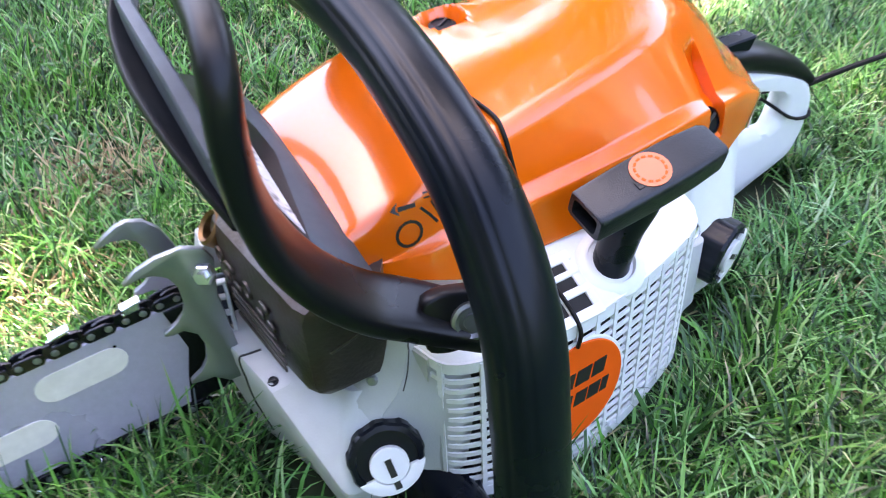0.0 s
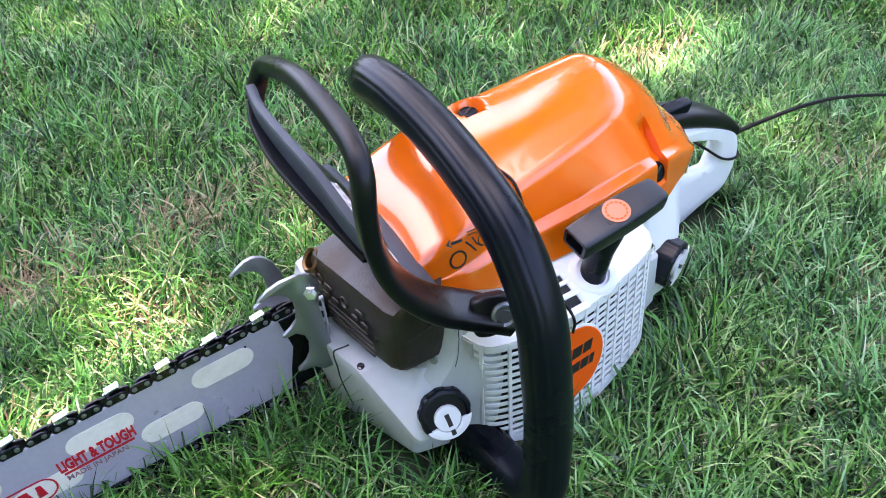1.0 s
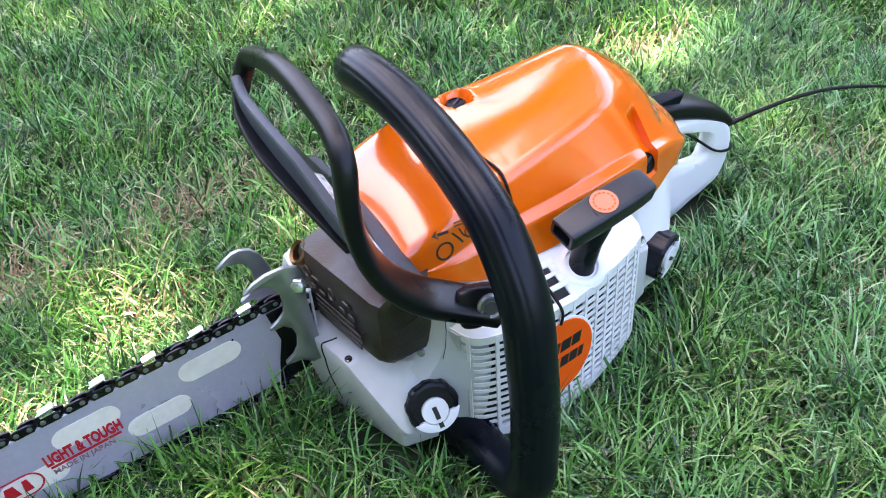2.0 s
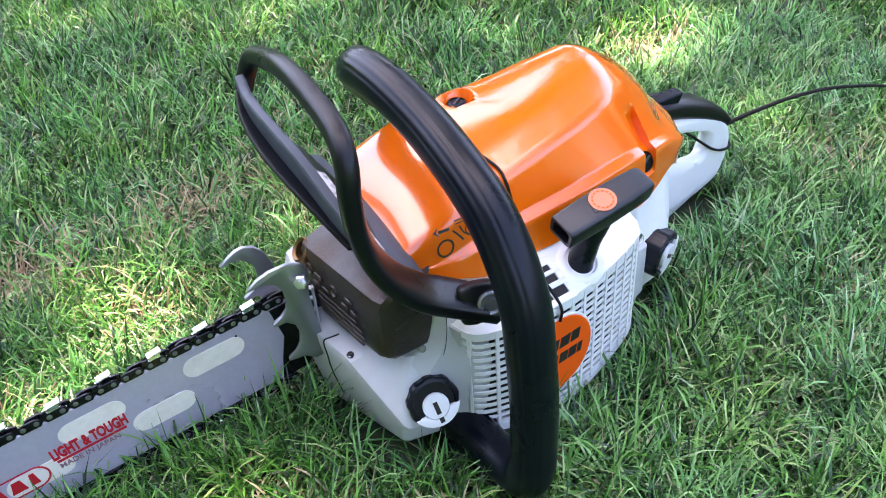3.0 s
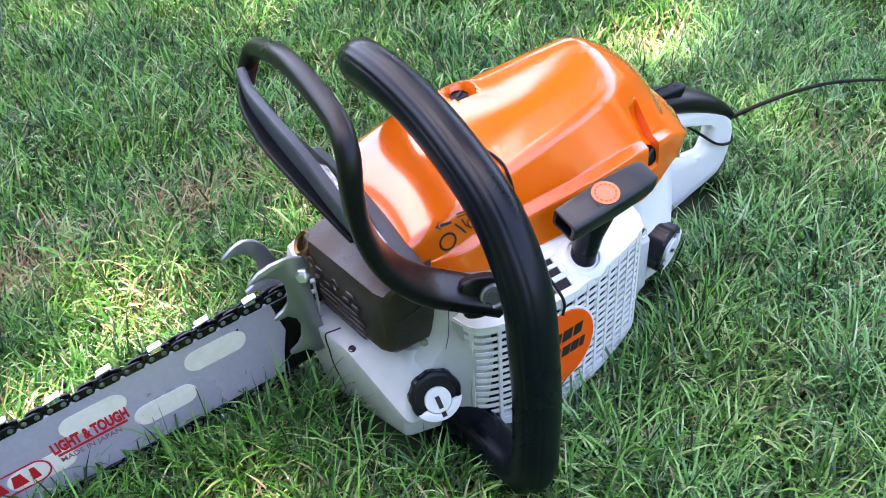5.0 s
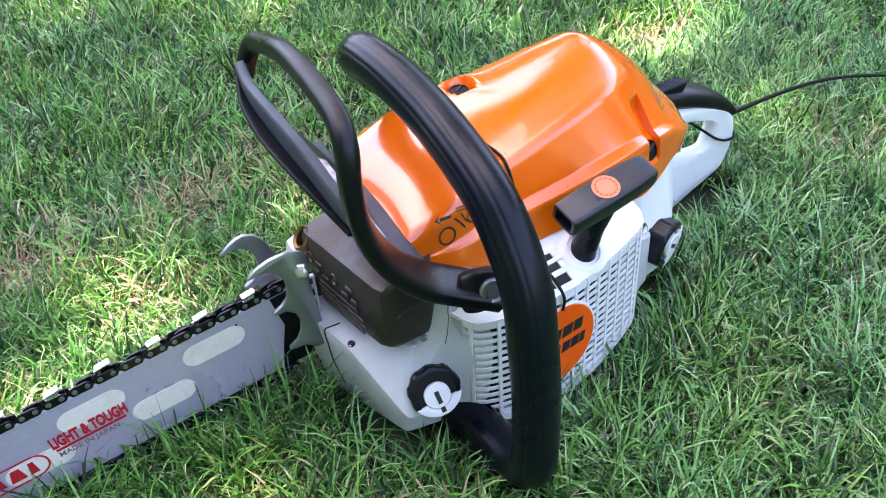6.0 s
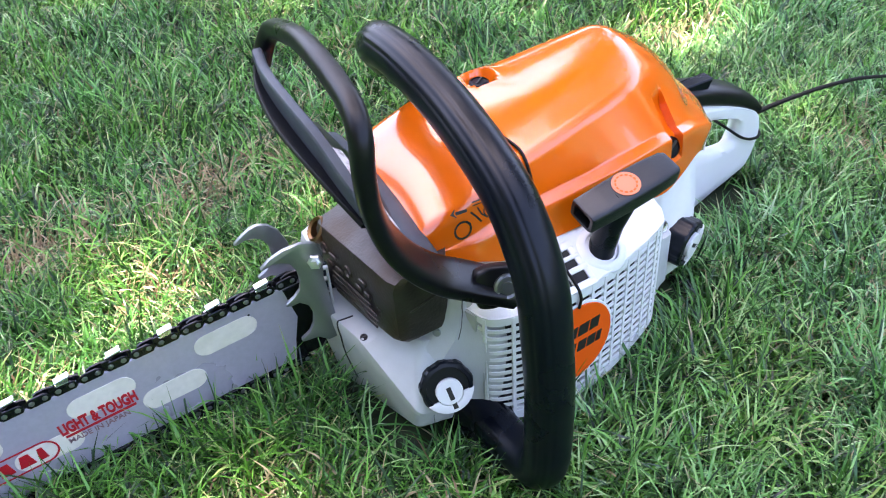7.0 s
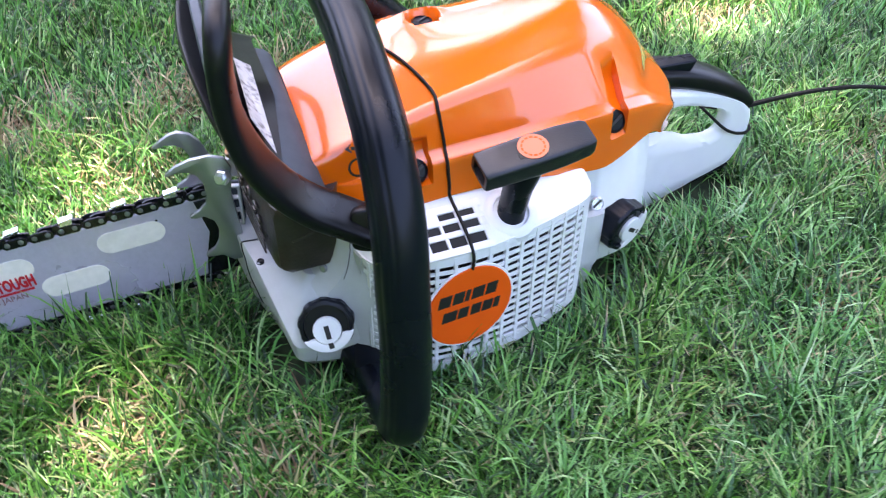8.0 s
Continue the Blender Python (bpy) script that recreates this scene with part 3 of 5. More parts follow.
        if k % 4 == 2:
            flip = Matrix.Diagonal((1, 1, 1, 1)) if k % 8 == 2 else Matrix.Diagonal((1, 1, -1, 1)) @ Matrix.Translation((0, 0, 0.0032))
            put(cutter, m @ Matrix.Translation((0.0015, 0, -0.0002)) @ flip)
            put(gauge, m @ Matrix.Translation((-0.0062, 0, 0.0)))
    return band


chain()


def spikes():
    """Two toothed bumper plates, one on each side of the bar."""
    claw = [(-0.0130, 0.0130), (-0.0195, 0.0082), (-0.0202, 0.0068), (-0.0175, 0.0070), (-0.012, 0.0086), (-0.006, 0.0080), (-0.001, 0.0050), (0.002, -0.001), (0.0025, -0.010),
            (0.001, -0.0155), (-0.0035, -0.0200), (-0.0095, -0.0235), (-0.0100, -0.0252), (-0.0060, -0.0258), (-0.001, -0.0250), (0.0045, -0.0290), (0.0065, -0.036), (0.005, -0.0445), (0.0015, -0.0500), (-0.0045, -0.0540), (-0.0050, -0.0560), (0.000, -0.0563), (0.006, -0.0560), (0.013, -0.061), (0.020, -0.060)]
    wide = [(0.021, -0.045), (0.018, -0.010), (0.0205, 0.008), (0.017, 0.0152), (0.008, 0.0180), (-0.004, 0.0165)]
    slim = [(0.020, -0.040), (0.017, -0.020), (0.0150, -0.003), (0.0105, 0.0085), (0.0045, 0.0150), (-0.003, 0.0172), (-0.008, 0.0160)]
    def plate(edge, m, mat):
        return part("bumper_spike", prism(claw + edge, 0.0036, m, 0.0007, 2), mat, saw, "grey steel bumper spike plate")
    front = plate(wide, facing((-0.050, 0.132, 0.0845), (-0.12, -1, 0.12)), STEEL)
    plate(slim, facing((-0.0545, 0.172, 0.0800), (-0.10, -1, 0.05)), STEEL)
    nut = lathe([(0.0052, 0), (0.0052, 0.004), (0.0042, 0.005), (0.0028, 0.005), (0.0028, 0.0085), (0.0, 0.0088)], facing((-0.035, 0.1275, 0.0875), (-0.5, -0.8, 0.3)), 6)
    part("nut", nut, CHROME, front, "zinc plated hexagon nut", 20)
    m = facing((-0.0325, 0.1335, 0.0595), (-0.25, -0.96, 0.1))
    frame_bars = [box((0.0018, 0.030, 0.004), m @ Matrix.Translation((u, 0, 0)), 0.0005, 1) for u in (-0.0052, 0.0052)]
    frame_bars += [box((0.012, 0.0018, 0.004), m @ Matrix.Translation((0, v, 0)), 0.0005, 1) for v in (-0.0135, -0.004, 0.0055, 0.0140)]
    part("cast_rib", join(*frame_bars), GREY, saw, "light grey cast ladder of ribs")
    part("rib_backing", box((0.012, 0.030, 0.003), m @ Matrix.Translation((0, 0, -0.0055)), 0.0008, 1), SHROUD, saw)


spikes()


def rounded(poly, r, n=3):
    """Cut the corners of a plan outline."""
    out = []
    k = len(poly)
    for i in range(k):
        a, b, c = (np.array(poly[(i + d) % k], float) for d in (-1, 0, 1))
        u, v = a - b, c - b
        s = min(r, np.linalg.norm(u) * 0.45, np.linalg.norm(v) * 0.45)
        p, q = b + u / np.linalg.norm(u) * s, b + v / np.linalg.norm(v) * s
        for t in np.linspace(0, 1, n + 1):
            out.append(tuple((1 - t) ** 2 * p + 2 * t * (1 - t) * b + t * t * q))
    return out


def stack(layers, r, n=3):
    """Loft plan outlines (z, outline) upwards, corners rounded."""
    return loft([[Vector((x, y, z)) for x, y in rounded(poly, r, n)] for z, poly in layers])


def crankcase():
    """The grey front housing with the tank, and the sloping ledge under the muffler."""
    def ring(b, c, d, e, f, zs, rear=0.055):
        pts = [(*b, zs[0]), (*c, zs[1]), (*d, zs[2]), (*e, zs[3]), (*f, zs[4]), (0.200, rear, zs[5]), (0.200, 0.175, zs[5]), (b[0] + 0.012, 0.176, zs[0])]
        return [Vector(q) for q in rounded(pts, 0.0055, 4)]
    flat = lambda z: [z] * 6
    rings = [
        ring((-0.024, 0.137), (-0.010, 0.092), (0.001, 0.066), (0.013, 0.062), (0.031, 0.060), flat(-0.034), 0.075),
        ring((-0.029, 0.137), (-0.0155, 0.091), (-0.0065, 0.060), (0.011, 0.054), (0.031, 0.050), [-0.029, -0.029, -0.028, -0.022, -0.018, -0.024], 0.068),
        ring((-0.0365, 0.137), (-0.0250, 0.091), (-0.0150, 0.0470), (0.0100, 0.0445), (0.031, 0.0400), [0.010, 0.012, -0.008, -0.012, -0.010, -0.010], 0.062),
        ring((-0.0370, 0.137), (-0.0270, 0.091), (-0.0158, 0.0440), (0.0090, 0.0425), (0.031, 0.0385), [0.030, 0.028, 0.009, -0.001, 0.000, 0.000], 0.060),
        ring((-0.0372, 0.137), (-0.0288, 0.091), (-0.0172, 0.0330), (0.0085, 0.0372), (0.031, 0.0375), [0.0420, 0.0420, 0.0165, 0.006, 0.008, 0.01]),
        ring((-0.0362, 0.1365), (-0.0283, 0.0907), (-0.0170, 0.0318), (0.0085, 0.0360), (0.031, 0.0370), [0.0432, 0.0440, 0.0205, 0.012, 0.012, 0.012]),
        ring((-0.0290, 0.1355), (-0.0205, 0.0900), (-0.0140, 0.0375), (0.0085, 0.0375), (0.031, 0.0370), [0.0442, 0.0450, 0.0330, 0.032, 0.030, 0.03]),
        ring((-0.0240, 0.1350), (-0.0155, 0.0905), (-0.0095, 0.0450), (0.0090, 0.0420), (0.031, 0.0380), [0.0447, 0.0460, 0.0490, 0.050, 0.046, 0.045]),
        ring((-0.0200, 0.134), (-0.0100, 0.092), (-0.0020, 0.0530), (0.0110, 0.0480), (0.031, 0.0450), [0.0450, 0.0465, 0.0590, 0.0605, 0.058, 0.052]),
    ]
    bm = loft(rings)
    shell = BVHTree.FromBMesh(bm)
    case = part("crankcase", bm, GREY, saw, "light grey plastic crankcase and tank housing", 24)
    # the column that rises from the tank to the guard's pivot
    rows = [(0.006, 0.0060, 0.0460, 0.0345, 0.0290), (0.026, 0.0000, 0.0465, 0.0368, 0.0275), (0.044, -0.0110, 0.0485, 0.0380, 0.0265), (0.052, -0.0060, 0.0495, 0.0385, 0.0262), (0.060, 0.0040, 0.0495, 0.0385, 0.0262), (0.068, 0.0112, 0.0500, 0.0380, 0.0290), (0.080, 0.0166, 0.0500, 0.0375, 0.0370), (0.0925, 0.0200, 0.0495, 0.0380, 0.0450)]
    rings = []
    for z, lx, ly, rx, ry in rows:
        mx, my = (lx + rx) / 2, (ly + ry) / 2
        sx, sy = lx + (rx - lx) * 0.30, ly + (ry - ly) * 0.30
        outer = [(lx - 0.0005, ly + 0.004, z), (lx, ly, z), (sx - 0.0002, sy - 0.0018, z), (sx, sy - 0.0010, z), (sx + 0.0004, sy - 0.0017, z), (mx, my + 0.0020, z), (rx - 0.003, ry + 0.0012, z), (rx, ry, z), (rx + 0.006, ry + 0.001, z)]
        rings.append(outer + [(rx + 0.006, ry + 0.02, z), (lx + 0.004, ly + 0.018, z)])
    post = loft(rings)
    post_tree = BVHTree.FromBMesh(post)
    part("column", post, GREY, case, "light grey column below the guard pivot", 40)
    seam = [(-0.0225, 0.1110, 0.0455), (-0.0290, 0.1125, 0.0445), (-0.0325, 0.1135, 0.0425), (-0.0335, 0.1140, 0.036), (-0.0310, 0.1135, 0.015), (-0.0270, 0.1130, -0.015)]
    part("seam", sweep([shell.find_nearest(Vector(q))[0] for q in spline(seam, 5)], ngon(6, 0.0007), (0, 1, 0)), INK, case, "dark seam between the housing halves")
    # rear side panel of the tank, beside the oil cap
    levels = ((-0.002, 0.0700, 0.0680, 0.0675, 0.0700, 0.084), (0.006, 0.0700, 0.0640, 0.0625, 0.0650, 0.082), (0.030, 0.0700, 0.0625, 0.0615, 0.0640, 0.080), (0.048, 0.0700, 0.0630, 0.0625, 0.0650, 0.081),
              (0.062, 0.0700, 0.0665, 0.0670, 0.0690, 0.083), (0.076, 0.0690, 0.0680, 0.0690, 0.0720, 0.085), (0.094, 0.0690, 0.0690, 0.0710, 0.0760, 0.088))
    panel = loft([[Vector(q) for q in rounded([(0.178, y0, z), (0.1935, y0, z), (0.1975, y1, z), (0.206, y2, z), (0.226, y3, z + 0.002), (0.243, y4, z + 0.004), (0.252, 0.115, z + 0.004), (0.248, 0.15, z + 0.004), (0.178, 0.15, z)], 0.0035, 3)] for z, y0, y1, y2, y3, y4 in levels])
    crease = [(0.0268, 0.0440, 0.0900), (0.0240, 0.0430, 0.0790), (0.0212, 0.0430, 0.0690), (0.0180, 0.0430, 0.0600)]
    part("seam", sweep([post_tree.find_nearest(Vector(q))[0] for q in spline(crease, 5)], ngon(6, 0.0003), (1, 0, 0)), INK, case, "fine dark seam down the column")
    part("tank_panel", panel, WHITE, case, "white rear tank side panel", 40)
    part("engine_block", box((0.150, 0.075, 0.085), pose(0.112, 0.130, 0.080), 0.004, 2), DARK, case, "dark engine inside the housing")
    return case


case = crankcase()


def cap(name, place, normal, turn, label, R):
    """A black fluted filler cap with a white flip tab."""
    m = facing(place, normal) @ pose(0, 0, 0, 0, 0, turn)
    ring = lathe([(R, -0.014), (R, 0.0045), (R * 0.95, 0.0062), (R * 0.82, 0.0066), (R * 0.79, 0.0046), (0.0, 0.0046)], m, 90, lambda t, r: r * (1 + 0.022 * math.tanh(3 * math.cos(9 * t))) if r > R * 0.9 else r)
    c = part(name, ring, BLACK, saw, label, 25)
    arc = [(R * 0.98 * math.cos(t), R * 0.98 * math.sin(t)) for t in np.linspace(math.pi * 1.12, math.pi * 1.88, 22)]
    waist = [(R * 0.54 * math.cos(t), R * 0.54 * math.sin(t) - R * 0.14) for t in np.linspace(-math.pi * 0.13, -math.pi * 0.87, 16)]
    tab = part("flip_tab", prism(arc + waist, 0.0024, m @ Matrix.Translation((0, 0, 0.0045)), 0.0005, 2), WHITE, c, "white plastic flip tab")
    part("tab_disc", lathe([(R * 0.51, 0), (R * 0.51, 0.0022), (R * 0.48, 0.0027), (0, 0.0027)], m @ Matrix.Translation((0, -R * 0.14, 0.0047)), 36), WHITE, tab)
    part("tab_slot", prism([(-0.0015, -0.0078), (0.0015, -0.0078), (0.0015, 0.0008), (-0.0015, 0.0008)], 0.0005, m @ Matrix.Translation((0, 0, 0.0073))), INK, c)
    part("tab_slot", prism([(-0.0015, -0.0142), (0.0015, -0.0142), (0.0015, -0.0104), (-0.0015, -0.0104)], 0.0005, m @ Matrix.Translation((0, 0, 0.0068))), INK, c)
    return c


cap("fuel_cap", (0.0035, 0.0345, 0.0340), (-0.22, -0.87, 0.44), 12, "black fluted filler cap with white flip tab", 0.0168)
cap("oil_cap", (0.2165, 0.0610, 0.0340), (0.37, -0.92, -0.10), 52, "black fluted filler cap with white flip tab", 0.0182)


def starter_housing():
    """White recoil housing: a lattice of ribs and slats on its curved side, vents on the sloping top."""
    plan = spline([(0.026, 0.046), (0.033, 0.028), (0.055, 0.0205), (0.085, 0.0175), (0.12, 0.0225), (0.155, 0.0325), (0.1775, 0.0430), (0.1820, 0.0570)], 8)
    lens = np.concatenate([[0], np.cumsum([np.linalg.norm(b - a) for a, b in zip(plan[:-1], plan[1:])])])
    def at(u):
        i = min(max(int(np.searchsorted(lens, u)) - 1, 0), len(plan) - 2)
        t = (u - lens[i]) / (lens[i + 1] - lens[i])
        p = plan[i] * (1 - t) + plan[i + 1] * t
        d = (plan[i + 1] - plan[i]) / np.linalg.norm(plan[i + 1] - plan[i])
        return p, d
    total = lens[-1]
    def low(u):
        """The lower rim rises to the rear."""
        f = u / total
        return -0.012 + 0.012 * max(0, f - 0.55) / 0.45 + 0.012 * max(0, 0.25 - f) / 0.25
    def high(u):
        f = u / total
        return 0.078 + 0.004 * f
    def strip(u0, u1, z0, z1, depth, proud=0.0, n=2):
        """A curved bar between two stretches of the plan."""
        rings = []
        for u in np.linspace(u0, u1, n):
            p, d = at(u)
            nrm = np.array([d[1], -d[0]])
            o, i = p + nrm * proud, p - nrm * depth
            a, b = z0(u), z1(u)
            rings.append([(*i, a), (*o, a), (*o, b), (*i, b)])
        return loft(rings)
    body = join(
        strip(0, total, lambda u: low(u) - 0.004, lambda u: low(u) + 0.003, 0.006, n=40),
        strip(0, total, lambda u: high(u) - 0.004, lambda u: high(u) + 0.001, 0.006, n=40),
        strip(total - 0.021, total, low, high, 0.006, n=10))
    # the sloping top, from the lattice's upper rim in to the cover
    lift = ((0.0, 0.0, 0.0), (0.002, 0.0035, 0.0030), (0.003, 0.012, 0.0065), (0.004, 0.026, 0.0130), (0.004, 0.036, 0.0215), (0.004, 0.045, 0.0260), (0.004, 0.045, -0.010), (0.0, 0.004, -0.004))
    top = loft([[(at(u)[0][0] + a - 0.22 * b * (u / total) ** 3, at(u)[0][1] + b, high(u) + c) for a, b, c in lift] for u in np.linspace(0, total, 40)])
    house = part("starter_housing", join(body, top), WHITE, saw, "white plastic recoil housing with a lattice grille", 30)
    flange = join(strip(0.0, 0.0100, low, high, 0.006, 0.0012, n=6), strip(0.0100, 0.0150, lambda u: low(u) + 0.004, lambda u: 0.043 - (u - 0.0100) * 2.2, 0.004, 0.0010, n=5))
    part("front_flange", flange, GREY, house, "light grey flange in front of the grille", 40)
    # near-black fan chamber behind the lattice, coloured for the shade inside
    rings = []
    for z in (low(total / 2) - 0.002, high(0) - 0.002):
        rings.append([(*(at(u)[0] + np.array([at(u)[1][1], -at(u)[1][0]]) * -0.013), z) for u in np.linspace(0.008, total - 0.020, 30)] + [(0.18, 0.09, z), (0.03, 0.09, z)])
    part("fan_chamber_shade", loft(rings), DARK, house, "near-black block painting the shade behind the grille")
    # ribs and slats
    cols = np.concatenate([[0.0155, 0.034], np.arange(0.0455, total - 0.018, 0.0113)])
    for u in cols:
        part("rib", strip(u - 0.0011, u + 0.0011, low, high, 0.002, 0.0004), WHITE, house)
    step = 0.0061
    z = -0.006
    while z < 0.078:
        zz = z
        a = 0.004
        while a < total - 0.008 and low(a) > zz:
            a += 0.004
        b = total - 0.004
        while b > a and low(b) > zz:
            b -= 0.004
        if b - a > 0.02:
            part("slat", strip(a, b, lambda u: zz, lambda u: zz + 0.0026, 0.0012, -0.0002, 36), WHITE, house)
        z += step
    # badge: foil oval with dark blocks
    uc = 0.0765
    p, d = at(uc)
    bmx = facing((p[0] + d[1] * 0.0012, p[1] - d[0] * 0.0012, 0.0390), (d[1], -d[0], 0.05))
    oval = [(0.0272 * math.cos(t), 0.0308 * math.sin(t)) for t in np.linspace(0, 2 * math.pi, 56, endpoint=False)]
    tilt = bmx @ pose(0, 0, 0, 0, 0, -30)
    part("badge_rim", prism([(x * 1.05, y * 1.05) for x, y in oval], 0.0016, tilt @ Matrix.Translation((0, 0, -0.001)), 0.0004, 1), WHITE, house)
    badge = part("badge", prism(oval, 0.0012, tilt, 0.0004, 1), BADGE, house, "orange oval badge with dark lettering blocks")
    for row, (v, hgt, blocks) in enumerate(((0.004, 0.0085, ((-0.0225, 0.0085), (-0.0125, 0.0075), (-0.0040, 0.0032), (0.0006, 0.0085), (0.0105, 0.0075))), (-0.0085, 0.0078, ((-0.021, 0.010), (-0.010, 0.007), (-0.001, 0.007), (0.007, 0.007), (0.015, 0.004))))):
        for u, w in blocks:
            part("badge_block", prism([(u, v), (u + w, v), (u + w + hgt * 0.3, v + hgt), (u + hgt * 0.3, v + hgt)], 0.0003, bmx @ pose(0.0005, 0.0015, 0.0012, 0, 0, 4) @ Matrix.Diagonal((0.94, 1, 1, 1))), INK, badge)
    # cooling vents in the sloping top: bars over a dark plate that paints the openings' shade
    vm = facing((0.0835, 0.0360, 0.0895), (0.02, -0.43, 0.90))
    part("vent_shade_plate", box((0.038, 0.026, 0.002), vm @ Matrix.Translation((-0.001, -0.004, 0.0)), 0), DARK, house, "dark plate painting the shade of the cooling openings")
    vent_bars = [box((0.043, t, 0.003), vm @ Matrix.Translation((-0.001, v, 0.0008)), 0.0008, 2) for v, t in ((0.0092, 0.0050), (0.0011, 0.0030), (-0.0074, 0.0038), (-0.0182, 0.0050))]
    for v, t, shift in ((0.0050, 0.0060, -0.0006), (-0.0030, 0.0060, 0.0), (-0.0128, 0.0080, 0.0010)):
        vent_bars += [box((w, t, 0.003), vm @ Matrix.Translation((u + shift, v, 0.0006)), 0.0007, 2) for u, w in ((-0.0206, 0.0036), (-0.0077, 0.0022), (0.0045, 0.0022), (0.0178, 0.0040))]
    vent_bars.append(box((0.0120, 0.0060, 0.003), vm @ Matrix.Translation((-0.0142, 0.0050, 0.0005)), 0.0007, 2))
    for k, b in enumerate(vent_bars):
        part("vent_bar", b, WHITE, house)
    return house


house = starter_housing()


def starter_grip():
    shaft = lathe([(0.0098, -0.006), (0.0098, 0.002), (0.0085, 0.008), (0.0088, 0.030), (0.0110, 0.046), (0.0105, 0.052)], facing((0.1210, 0.0385, 0.081), (0.06, -0.20, 0.97), (1, 0, 0)), 24)
    g = part("starter_grip", shaft, BLACK, saw, "black T-shaped recoil starter grip")
    m = pose(0.1275, 0.0265, 0.1355, 16, -5, 4) @ Matrix.Diagonal((0.97, 0.92, 0.84, 1))
    rings = []
    for x, k in ((-0.0345, 0.86), (-0.0335, 0.94), (-0.015, 1.0), (0.0, 1.03), (0.018, 1.0), (0.0335, 0.90), (0.0365, 0.78)):
        rings.append([m @ Vector((x, a * k, b * k)) for a, b in ngon(32, 0.0115, 0.0088, 6)])
    end = [m @ Vector((-0.0345, a * 0.66, b * 0.62)) for a, b in ngon(32, 0.0115, 0.0088, 6)]
    deep = [m @ Vector((-0.020, a * 0.60, b * 0.55)) for a, b in ngon(32, 0.0115, 0.0088, 6)]
    part("pull_bar", loft([deep, end] + rings), GRIPMAT, g, "charcoal plastic pull bar with hollow end", 40)
    disc = lathe([(0.0092, 0), (0.0092, 0.0006), (0.0, 0.0006)], m @ Matrix.Translation((-0.001, 0.0005, 0.0090)), 32)
    part("sticker", disc, STICKER, g, "round salmon-orange sticker with faint print")
    part("notch", box((0.004, 0.004, 0.0006), m @ Matrix.Translation((-0.0095, -0.0035, 0.0090)), 0), INK, g)
    marks = [box((0.0020, 0.0011, 0.0002), m @ pose(-0.001 + 0.0068 * math.cos(t), 0.0005 + 0.0068 * math.sin(t), 0.0097, 0, 0, math.degrees(t) + 90), 0) for t in np.linspace(0, 2 * math.pi, 15)[:-1]]
    part("print", join(*marks), BADGE, g)
    boss = lathe([(0.0190, -0.010), (0.0172, -0.0016), (0.0152, 0.0002), (0.0128, 0.0012), (0.0113, 0.0010), (0.0106, -0.0008), (0.0, -0.0012)], facing((0.1210, 0.0365, 0.0890), (0.04, -0.45, 0.9), (1, 0, 0)), 32)
    part("rope_bushing", boss, WHITE, house, "round white rope bushing")


starter_grip()


